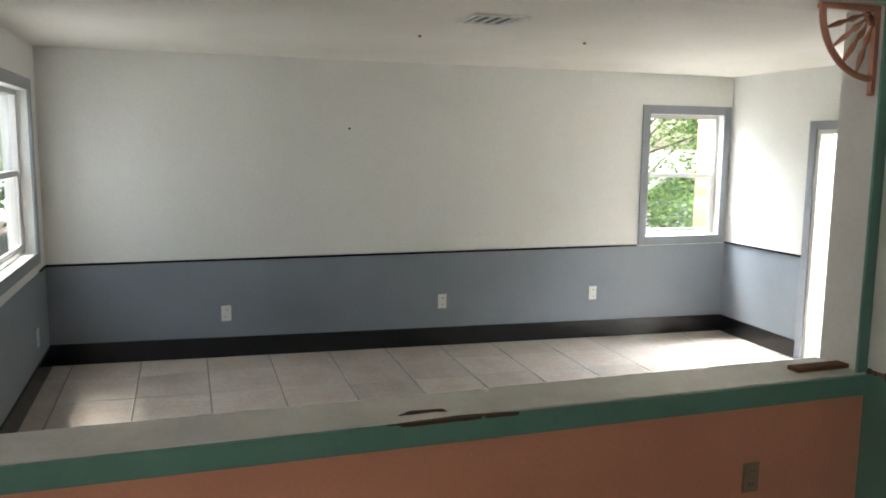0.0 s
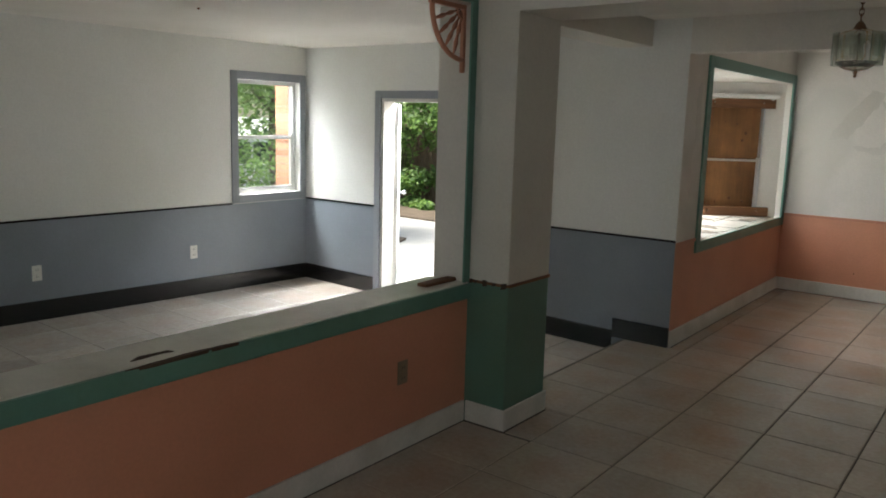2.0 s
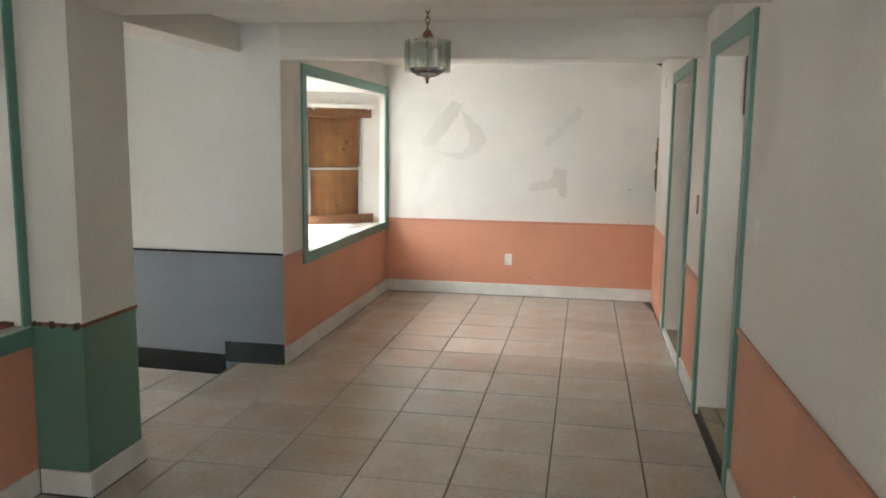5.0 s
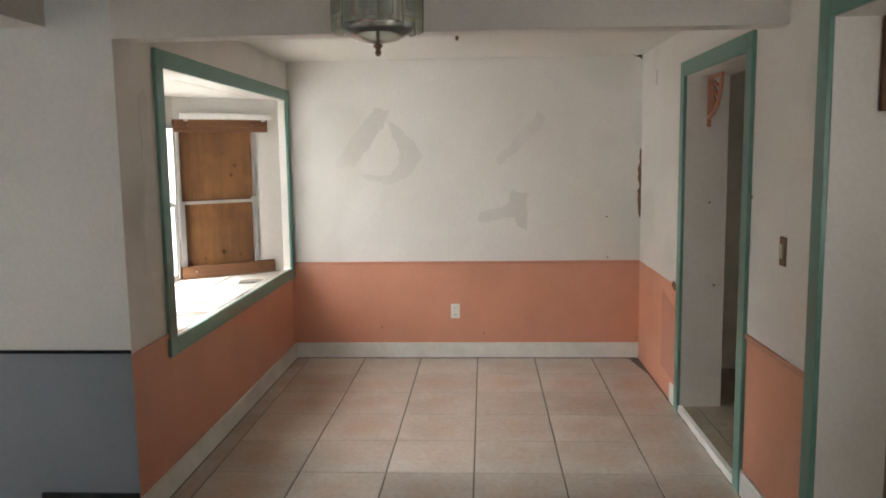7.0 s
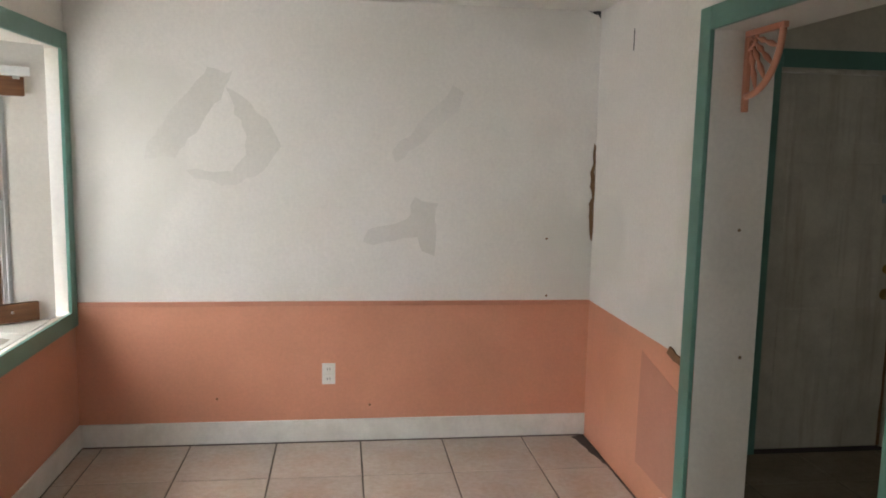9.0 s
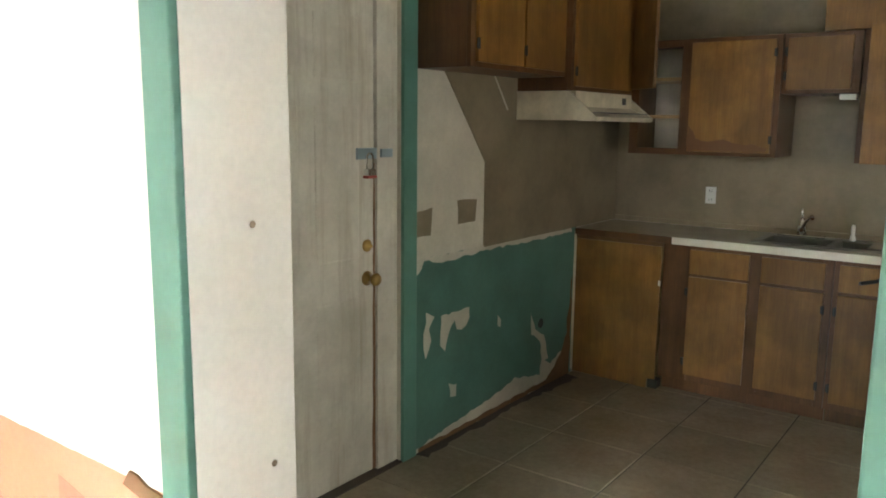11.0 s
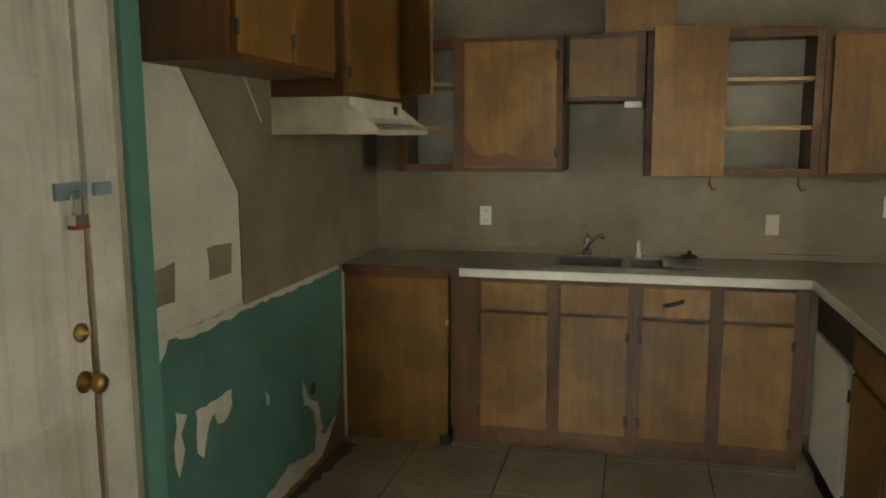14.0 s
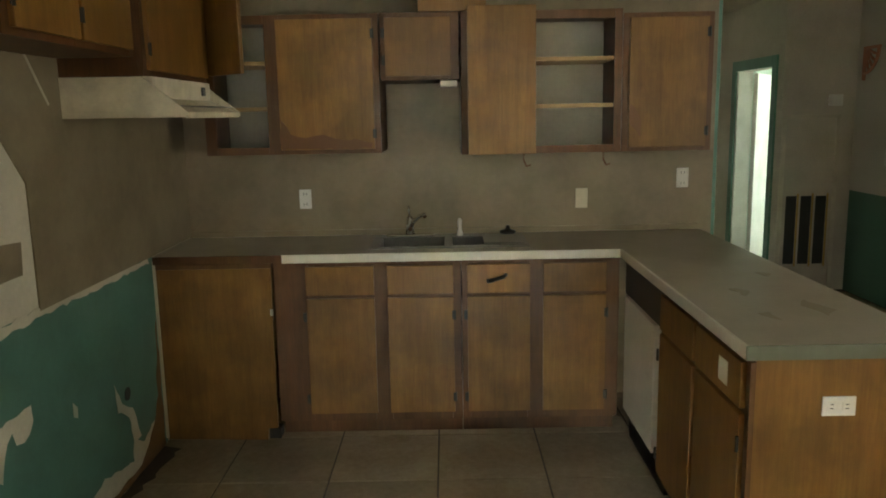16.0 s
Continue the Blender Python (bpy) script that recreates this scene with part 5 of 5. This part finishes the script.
XU = 4.735
ua = upper_unit(0.81, 0.625, 0.36, [(0.05, 0.29, "open"), (0.36, 0.77, "right")], "oak wall cabinet with one open bay and stained door")
rng = random.Random(44)
part("stain", poly_bm(ragged(rng, [(0.352, 0.16), (0.40, 0.10), (0.47, 0.075), (0.55, 0.09), (0.63, 0.06), (0.70, 0.075), (0.77, 0.04), (0.77, 0.024), (0.352, 0.024)], 0.03, 0.008), "y", -0.0192, -0.0181), M["bracket_brown"], ua, "dark water stain")
place(ua, XU, 6.83, 1.36, "-x")
ub = upper_unit(0.36, 0.30, 0.36, [(0.035, 0.31, "left")], "short oak wall cabinet over the sink")
place(ub, XU, 6.015, 1.685, "-x")
uc = upper_unit(0.735, 0.64, 0.36, [(0.34, 0.70, "open")], "oak wall cabinet with open shelves and a folded-back door")
place(uc, XU, 5.65, 1.345, "-x")
od3 = part("open_door", boxes((0.0, 0.31, -0.018, 0.0, 0.0, 0.66), bevel=0.003), M["oak"], uc)
od3.location = (0.03, -0.035, 0.0)
od3.rotation_euler = (0, 0, radians(3))
for z in (0.09, 0.55):
    hinge(uc, 0.325, z)
ud = upper_unit(0.41, 0.62, 0.36, [(0.04, 0.37, "right")], "oak wall cabinet with a water-stained door")
part("stain", poly_bm(ragged(rng, [(0.03, 0.22), (0.06, 0.20), (0.085, 0.14), (0.08, 0.07), (0.06, 0.10), (0.03, 0.12)], 0.03, 0.006), "y", -0.0192, -0.0181), M["bracket_brown"], ud, "dark water stain")
place(ud, XU, 4.912, 1.345, "-x")
bx = thing("duct_box", "plain oak veneer box above the wall cabinets", "box")
part("sides", boxes((4.76, XK - 0.001, 5.53, 5.84, 1.99, 2.418), bevel=0.003), M["oak"], bx)
for y in (5.36, 4.99):
    hk = thing("cup_hook", "small rusty hook under the wall cabinet", "hook")
    bm = bmesh.new()
    tube(bm, [(4.76, y, 1.346), (4.76, y, 1.31), (4.745, y - 0.012, 1.285), (4.75, y - 0.03, 1.29)], 0.005, 6)
    part("wire", bm, M["bracket_brown"], hk)
lt = thing("cabinet_light", "small white fitting under the short wall cabinet", "light fitting")
part("case", boxes((4.75, 4.80, 5.665, 5.745, 1.655, 1.684), bevel=0.006), M["plastic_white"], lt)

# cabinets on the side wall, with the hood
la = upper_unit(0.80, 0.67, 0.27, [(0.045, 0.375, "left"), (0.415, 0.755, "left")], "dark oak wall cabinet beside the hood")
place(la, 3.045, YK - 0.271, 1.745, "-y")
lb_ = upper_unit(0.72, 0.735, 0.30, [(0.035, 0.675, "left")], "dark oak wall cabinet above the hood")
place(lb_, 3.85, YK - 0.302, 1.682, "-y")
od2 = part("open_door", boxes((0, 0.25, -0.009, 0.009, 0.03, 0.70), bevel=0.003), M["oak"], lb_)
od2.location = (0.712, -0.012, 0)
od2.rotation_euler = (0, 0, radians(-131))
hood = thing("range_hood", "yellowed greasy white range hood", "range hood")
bm = poly_bm([(YK - 0.007, 1.54), (6.615, 1.54), (6.615, 1.556), (6.77, 1.68), (YK - 0.007, 1.68)], "x", 3.845, 3.86)
part("side", bm, M["hood"], hood)
bm = poly_bm([(YK - 0.007, 1.54), (6.615, 1.54), (6.615, 1.556), (6.77, 1.68), (YK - 0.007, 1.68)], "x", 4.525, 4.54)
part("side", bm, M["hood"], hood)
part("lip", boxes((3.86, 4.525, 6.615, 6.63, 1.535, 1.558), bevel=0.004), M["hood"], hood)
bm = poly_bm([(6.63, 1.556), (6.64, 1.556), (6.745, 1.60), (6.745, 1.68), (6.735, 1.68), (6.735, 1.606)], "x", 3.862, 4.523)
part("front", bm, M["hood"], hood)
part("top", boxes((3.86, 4.525, 6.745, YK - 0.007, 1.668, 1.68)), M["hood"], hood)
part("filter", boxes((3.862, 4.523, 6.64, YK - 0.01, 1.575, 1.58)), M["steel"], hood, "greasy metal filter")
part("switch", boxes((4.40, 4.435, 6.726, 6.736, 1.625, 1.66), bevel=0.002), M["black_plastic"], hood)

outlet(XK, 6.45, 1.113, "-x", w=0.062, h=0.10, label="white double outlet on taupe laminate")
outlet(XK, 5.03, 1.093, "-x", "plastic_ivory", "blank_plate", 0.062, 0.10, label="ivory blank wall plate on taupe laminate")
outlet(XK, 4.515, 1.188, "-x", w=0.062, h=0.10, label="white double outlet on taupe laminate")

# beyond the peninsula
structure("trim_wall_end", boxes((XK, XK + 0.14, 4.342, 4.359, ZK, 2.12)), M["teal"], "teal board on the wall's end", "trim")
cl = thing("closet_door", "beige furnace closet door with dark louvre slots", "closet door")
part("panel", boxes((0, 0.40, -0.02, -0.001, 0.0, 1.40), bevel=0.004), M["kitchen_white"], cl)
part("frame", boxes((-0.03, 0.0, -0.03, -0.001, 0.0, 1.43), (0.40, 0.43, -0.03, -0.001, 0.0, 1.43), (0.0, 0.40, -0.03, -0.001, 1.40, 1.43), bevel=0.003), M["cream_wall"], cl)
for i in range(3):
    s0 = 0.03 + i * 0.12
    part("slot", boxes((s0, s0 + 0.085, -0.022, -0.018, 0.22, 0.78)), M["socket_dark"], cl)
    part("slot_edge", boxes((s0 + 0.088, s0 + 0.10, -0.03, -0.019, 0.2, 0.8), bevel=0.002), M["brass"], cl)
place(cl, 7.42, 3.0, ZK, "-x")
ch = thing("door_chime", "small white chime box on the beige wall", "chime")
part("case", boxes((-0.05, 0.05, -0.045, -0.001, -0.045, 0.045), bevel=0.006), M["plastic_white"], ch)
place(ch, 7.42, 2.62, 1.58, "-x")
b4 = fan_bracket("salmon painted bracket on the passage wall", 0.22, "salmon_trim")
b4.matrix_world = pose(7.30, 2.47, 1.98, 0, 0, 0) @ pose(0, 0, 0, 0, 0, 0)
outlet(6.9, 2.45, 1.15, "+y", kind="light_switch", label="white wall switch on the grey wall")
pd = tagged(new("door_3"), "white inner door standing ajar", "door", kind="structure")
part("jamb", boxes((PDOOR[0], PDOOR[0] + 0.02, 2.892, 3.028, ZK, PDOOR[3]), (PDOOR[1] - 0.02, PDOOR[1], 2.892, 3.028, ZK, PDOOR[3]), bevel=0.002), M["white_trim"], pd)
lf = part("leaf", boxes((0, 0.74, -0.018, 0.018, 0.01, PDOOR[3] - ZK - 0.02), bevel=0.003), M["white_trim"], pd)
lf.matrix_world = pose(8.39, 2.87, ZK, 0, 0, -35)
bm = bmesh.new()
lathe(bm, [(0.02, 0.018), (0.012, 0.03), (0.026, 0.05), (0.02, 0.07)], (0.68, 0, 0.93), (0, -1, 0), 10)
kb = part("knob", bm, M["brass"], lf)
skirting("baseboard_far_room", [("x", 9.04, -1, 0.54, 2.89, ZK)], 0.11, M["white_trim"], label="white skirting board")

# ---------------------------------------------------------------- outside
lm, lnt, lb = nodes_of("broad leaves")
isl = lnt.nodes.new("ShaderNodeNewGeometry").outputs["Random Per Island"]
lcol = ramp(lnt, isl, [(0.0, (0.07, 0.15, 0.035)), (1.0, (0.27, 0.42, 0.12))])
lnt.links.new(lcol, lb.inputs["Base Color"])
lb.inputs["Roughness"].default_value = 0.5
thin = lnt.nodes.new("ShaderNodeBsdfTranslucent")
lnt.links.new(lcol, thin.inputs["Color"])
both = lnt.nodes.new("ShaderNodeMixShader")
both.inputs[0].default_value = 0.5
lnt.links.new(lb.outputs[0], both.inputs[1])
lnt.links.new(thin.outputs[0], both.inputs[2])
lnt.links.new(both.outputs[0], lnt.nodes["Material Output"].inputs["Surface"])
M["leaf"] = lm
M["bark"] = wood("grey brown bark", (0.07, 0.05, 0.035, 1), (0.16, 0.12, 0.085, 1), 0.9)
M["fence"] = wood("weathered fence board", (0.10, 0.07, 0.05, 1), (0.20, 0.145, 0.10, 1), 0.9)


def leaves(rng, clumps, n, size):
    """Many small folded leaves round clump centres (x, y, z, radius)."""
    vs, fs = [], []
    for k in range(n):
        cx, cy, cz, r = clumps[rng.randrange(len(clumps))]
        d = Vector((rng.gauss(0, 1), rng.gauss(0, 1), rng.gauss(0, 0.8))).normalized() * r * rng.uniform(0.35, 1.0)
        p = Vector((cx, cy, cz)) + d
        s = size * rng.uniform(0.6, 1.3)
        q = Euler((rng.uniform(-0.9, 0.9), rng.uniform(-0.9, 0.9), rng.uniform(0, 6.28))).to_matrix()
        b = len(vs)
        for u, v, w in ((0, -0.5, 0), (0.28, 0, 0.07), (0, 0.55, 0), (-0.28, 0, 0.07)):
            vs.append(tuple(p + q @ Vector((u * s, v * s, w * s))))
        fs += [(b, b + 1, b + 2), (b, b + 2, b + 3)]
    return vs, fs


def tree(seed, x, y, h, spread, n, size=0.085, low=0.12):
    rng = random.Random(seed)
    ob = thing("tree", "leafy green tree beside the house", "tree", (x, y, GROUND), "trees round the house")
    bm = bmesh.new()
    top = h * 0.75
    pts = [(0.1 * math.sin(i * 0.9 + seed), 0.1 * math.cos(i * 0.7 + seed), top * i / 6) for i in range(7)]
    for i in range(6):
        cyl(bm, pts[i], pts[i + 1], 0.13 * (1 - i / 8), 0.13 * (1 - (i + 1) / 8), 8)
    clumps = []
    for i in range(26):
        z = h * rng.uniform(low, 0.95)
        a = rng.uniform(0, 6.28)
        rr = spread * rng.uniform(0.25, 1.0) * (1.1 - 0.5 * z / h)
        c = (rr * math.cos(a), rr * math.sin(a), z)
        cyl(bm, pts[min(6, int(z / h * 6))], c, 0.03, 0.008, 5)
        clumps.append((*c, spread * rng.uniform(0.28, 0.45)))
    part("trunk", bm, M["bark"], ob)
    vs, fs = leaves(rng, clumps, n, size)
    me = bpy.data.meshes.new("crown")
    me.from_pydata(vs, [], fs)
    me.materials.append(M["leaf"])
    cr = new("crown", me)
    cr.parent = ob
    return ob


for seed, x, y, h, sp, n in ((1, -9.6, 5.6, 5.5, 1.8, 16000), (2, -9.2, 7.6, 5.0, 1.7, 15000), (3, -11.5, 1.0, 6.0, 2.0, 4000), (4, -12.0, 7.5, 6.5, 2.2, 4000), (9, -8.4, 1.6, 4.6, 1.5, 3600),
                             (5, -5.4, -5.2, 5.0, 1.8, 4500), (6, -3.2, -6.0, 5.5, 1.8, 3500), (7, -6.0, 14.6, 6.0, 2.0, 6000), (8, -3.4, 12.4, 5.5, 1.9, 7000), (10, -5.2, 11.4, 4.6, 1.5, 6000), (11, -10.5, 15.4, 6.5, 2.2, 6000)):
    tree(seed, x, y, h, sp, n)
rng = random.Random(77)
for nm, x0, x1, y0, y1, n in (("woods", -17, -14.5, -6, 22, 26000), ("woods", -14, 4, 15, 17.5, 16000), ("woods", -12, 2, -12, -10, 9000)):
    vs, fs = leaves(rng, [(rng.uniform(x0, x1), rng.uniform(y0, y1), rng.uniform(0.2, 7.0), rng.uniform(0.6, 1.3)) for i in range(150)], n, 0.30)
    me = bpy.data.meshes.new(nm)
    me.from_pydata(vs, [], fs)
    me.materials.append(M["leaf"])
    tagged(new(nm, me), "dense green woods beyond the drive", "woods", kind="stuff")
# vine thicket on a fence beyond the open door
fence = thing("fence", "dark weathered board fence under vines", "fence", (-9.6, 12.9, GROUND))
rng = random.Random(8)
bd = mesh_of("fence_board", boxes((-0.068, 0.068, -0.012, 0.012, 0.02, 1.75)), M["fence"])
for i in range(44):
    o = new("fence_board", bd)
    o.parent = fence
    o.location = (-3.2 + i * 0.145, rng.uniform(-0.006, 0.006), rng.uniform(-0.02, 0.02))
for z in (0.4, 1.4):
    part("fence_rail", boxes((-3.3, 3.2, 0.012, 0.05, z, z + 0.09)), M["fence"], fence)
vine = thing("vine_thicket", "dense leafy vines hanging over the fence", "vines", (-9.6, 12.4, GROUND))
bm = bmesh.new()
for i in range(46):
    x = rng.uniform(-3, 3)
    tube(bm, [(x, rng.uniform(-0.25, 0.1), 0), (x + rng.uniform(-0.2, 0.2), rng.uniform(-0.35, 0.1), 0.8), (x + rng.uniform(-0.4, 0.4), rng.uniform(-0.4, 0.1), 1.6), (x + rng.uniform(-0.5, 0.5), rng.uniform(-0.5, 0.1), 2.4)], rng.uniform(0.006, 0.018), 5)
part("stem_tangle", bm, M["bark"], vine)
vs, fs = leaves(rng, [(rng.uniform(-3.6, 3.6), rng.uniform(-0.6, 0.2), 0.25 + 4.0 * rng.random(), rng.uniform(0.25, 0.5)) for i in range(125)] + [(rng.uniform(-3.6, 3.6), rng.uniform(-0.9, -0.3), 0.08, 0.16) for i in range(40)], 38000, 0.12)
me = bpy.data.meshes.new("foliage")
me.from_pydata(vs, [], fs)
me.materials.append(M["leaf"])
fo = new("foliage", me)
fo.parent = vine
M["soil"] = plain("brown leaf litter", (0.085, 0.062, 0.04, 1), 0.95, 0, 12, 0.6)
structure("verge", poly_bm(ragged(rng, [(-16, 10.7), (-2.0, 10.3), (-2.0, 18), (-16, 18)], 0.5, 0.12), "z", GROUND, GROUND + 0.03), M["soil"], "brown leaf litter along the fence", "ground")
structure("verge_back", poly_bm(ragged(rng, [(-20, -12), (-7.4, -12), (-7.2, 8.5), (-20, 8.5)], 0.5, 0.15), "z", GROUND, GROUND + 0.03), M["soil"], "brown leaf litter under the trees", "ground")
# notice board on a blue post outside the bay
ys = thing("yard_sign", "white board on a blue metal post beside the bay", "sign", (-3.2, 8.69, GROUND))
M["blue_paint"] = paint("blue gloss paint", (0.02, 0.10, 0.42, 1), 0.4)
bm = bmesh.new()
cyl(bm, (0, 0, 0), (0, 0, 1.10), 0.022, None, 10)
part("post", bm, M["blue_paint"], ys)
part("board", boxes((-0.012, 0.012, -0.27, -0.024, 0.70, 1.09), bevel=0.003), M["paper"], ys)
for z in (0.78, 1.02):
    part("clip", boxes((-0.016, 0.016, -0.045, 0.0, z, z + 0.025), bevel=0.002), M["blue_paint"], ys)
# parked car beyond the back window
M["car_paint"] = paint("silver white car paint", (0.72, 0.73, 0.74, 1), 0.25)
M["car_glass"] = plain("dark car glass", (0.03, 0.035, 0.04, 1), 0.08)
car = thing("car", "silver white car parked behind the leaves", "car", (-12.4, 9.3, GROUND + 0.03))
bm = poly_bm([(-2.1, 0.28), (2.1, 0.28), (2.15, 0.55), (2.02, 0.74), (1.1, 0.86), (-1.75, 0.88), (-2.1, 0.78), (-2.15, 0.5)], "x", -0.85, 0.85)
part("body", bm, M["car_paint"], car)
bm = poly_bm([(1.08, 0.85), (0.35, 1.36), (-0.95, 1.40), (-1.72, 0.87)], "x", -0.70, 0.70)
part("cabin", bm, M["car_paint"], car)
for x0, x1 in ((0.701, 0.712), (-0.712, -0.701)):
    part("side_window", poly_bm([(0.88, 0.90), (0.30, 1.30), (-0.25, 1.32), (-0.25, 0.90)], "x", x0, x1), M["car_glass"], car)
    part("side_window", poly_bm([(-0.33, 0.90), (-0.33, 1.32), (-0.90, 1.33), (-1.50, 0.92)], "x", x0, x1), M["car_glass"], car)
for x in (-0.86, 0.66):
    for y in (-1.35, 1.30):
        bm = bmesh.new()
        cyl(bm, (x, y, 0.31), (x + 0.2, y, 0.31), 0.31, None, 20)
        w = part("wheel", bm, M["black_plastic"], car)
        bm = bmesh.new()
        hx = x + (0.2 if x > 0 else 0.0)
        cyl(bm, (hx - 0.006, y, 0.31), (hx + 0.006, y, 0.31), 0.19, None, 16)
        part("rim", bm, M["alu"], w)
# brick return beside the back window
brick_wall = tagged(new("wall_brick_return"), "orange brick return of the outer wall", "wall", kind="structure")
part("mortar", boxes((XB - T - 0.20, XB - T, BWIN[1] + 0.006, 5.2, GROUND, TOP)), M["grout_light"], brick_wall)
bmat, bnt, bb = nodes_of("orange brick")
info = bnt.nodes.new("ShaderNodeObjectInfo")
bcol = ramp(bnt, info.outputs["Random"], [(0, (0.28, 0.11, 0.055)), (0.5, (0.36, 0.16, 0.085)), (1, (0.42, 0.22, 0.13))])
bnt.links.new(mix(bnt, 1.0, bcol, ramp(bnt, noise_tex(bnt, 45, 4), [(0.3, (0.8, 0.8, 0.8)), (0.7, (1.05, 1.05, 1.05))]), "MULTIPLY"), bb.inputs["Base Color"])
bb.inputs["Roughness"].default_value = 0.9
bk = mesh_of("brick", boxes((-0.098, 0.098, -0.004, 0.05, -0.031, 0.031)), bmat)
for r in range(26):
    o = new("brick", bk)
    o.parent = brick_wall
    o.location = (XB - T - 0.103, BWIN[1] + 0.004, 0.45 + r * 0.072)

# ---------------------------------------------------------------- floor tiles
S, G = 0.455, 0.0066
tiles = {}


def tile_mesh(w, d, mat):
    key = (round(w, 3), round(d, 3), mat)
    if key not in tiles:
        b, h = 0.003, 0.006
        vs = [(sx * (w / 2 - i), sy * (d / 2 - i), z) for i, z in ((0, -h), (0, -b), (b, 0)) for sx, sy in ((-1, -1), (1, -1), (1, 1), (-1, 1))]
        fs = [(8, 9, 10, 11)] + [(r + k, r + (k + 1) % 4, r + 4 + (k + 1) % 4, r + 4 + k) for r in (0, 4) for k in range(4)]
        me = bpy.data.meshes.new("tile")
        me.from_pydata(vs, [], fs)
        me.materials.append(M[mat])
        tiles[key] = me
    return tiles[key]


def lay(parent, mat, z, x0, y0, cols, rows, clip):
    """Tiles on a square grid through (x0, y0); clip gives, for a cell, the rectangles to cover."""
    for i in cols:
        for j in rows:
            cell = (x0 + i * S, x0 + (i + 1) * S, y0 + j * S, y0 + (j + 1) * S)
            for xa, xb, ya, yb in clip(*cell):
                g = G / 2
                w, d = xb - xa - 2 * g, yb - ya - 2 * g
                if w < 0.015 or d < 0.015:
                    continue
                o = new("tile", tile_mesh(w, d, mat))
                o.parent = parent
                o.location = ((xa + xb) / 2, (ya + yb) / 2, z)


def rect_clip(X0, X1, Y0, Y1):
    def f(xa, xb, ya, yb):
        a, b, c, d = max(xa, X0), min(xb, X1), max(ya, Y0), min(yb, Y1)
        return [(a, b, c, d)] if b > a and d > c else []
    return f


def dining_clip(xa, xb, ya, yb):
    if xa >= XL:
        return rect_clip(XL, XR - 0.012, -2.2, YF)(xa, xb, ya, yb)
    out = []
    for lo, hi, left in ((4.63, YF, XL), (2.925, 4.63, -1.82), (2.48, 2.925, -1.53), (-2.2, 2.48, -1.80)):
        out += rect_clip(left, XR - 0.012, lo, hi)(xa, xb, ya, yb)
    return out


def kitchen_clip(xa, xb, ya, yb):
    return rect_clip(XR + 0.014, 5.12, 2.47, YK)(xa, xb, ya, yb) + rect_clip(5.12, 7.4, 2.47, 4.36)(xa, xb, ya, yb)


lay(floor_d, "tile", 0.0, 0.0, 7.5 - 22 * S, range(-4, 3), range(0, 23), dining_clip)
lay(floor_s, "tile_light", ZS, -1.83 - 8 * S, 4.6 - 13 * S, range(0, 8), range(0, 14), rect_clip(XB, -1.83, YS, YD))
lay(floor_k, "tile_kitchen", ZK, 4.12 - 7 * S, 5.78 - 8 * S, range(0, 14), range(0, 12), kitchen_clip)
# riser of the step
structure("step_riser", boxes((-1.835, -1.822, 2.93, YD - 0.002, ZS, -0.001)), M["grout_light"], "grey riser of the low step", "step")
# paler filling of the cross joints
bm = bmesh.new()
for j in range(1, 23):
    y = 7.5 - 22 * S + j * S
    box(bm, XL + 0.02 if y > YD or y < 2.95 else -1.78, XR - 0.02, y - 0.0028, y + 0.0028, -0.006, -0.0022)
structure("grout_cross_joints", bm, M["grout_light"], "grey grout of the cross joints", "floor")
# thin dark strips on the floor along the foot of the skirting boards
bm = boxes((XL + 0.0145, XL + 0.019, YD + 0.01, YF - 0.02, 0.0003, 0.004), (XL + 0.02, XR - 0.02, YF - 0.019, YF - 0.0145, 0.0003, 0.004), (HW1 + 0.0145, HW1 + 0.019, -2.1, 2.48, 0.0003, 0.004),
           (HW1 + 0.02, -1.53, 2.481, 2.4855, 0.0003, 0.004), (-1.5305, -1.526, 2.485, 2.925, 0.0003, 0.004))
structure("baseboard_gap", bm, M["grout"], "dark strip along the foot of the skirting", "baseboard")
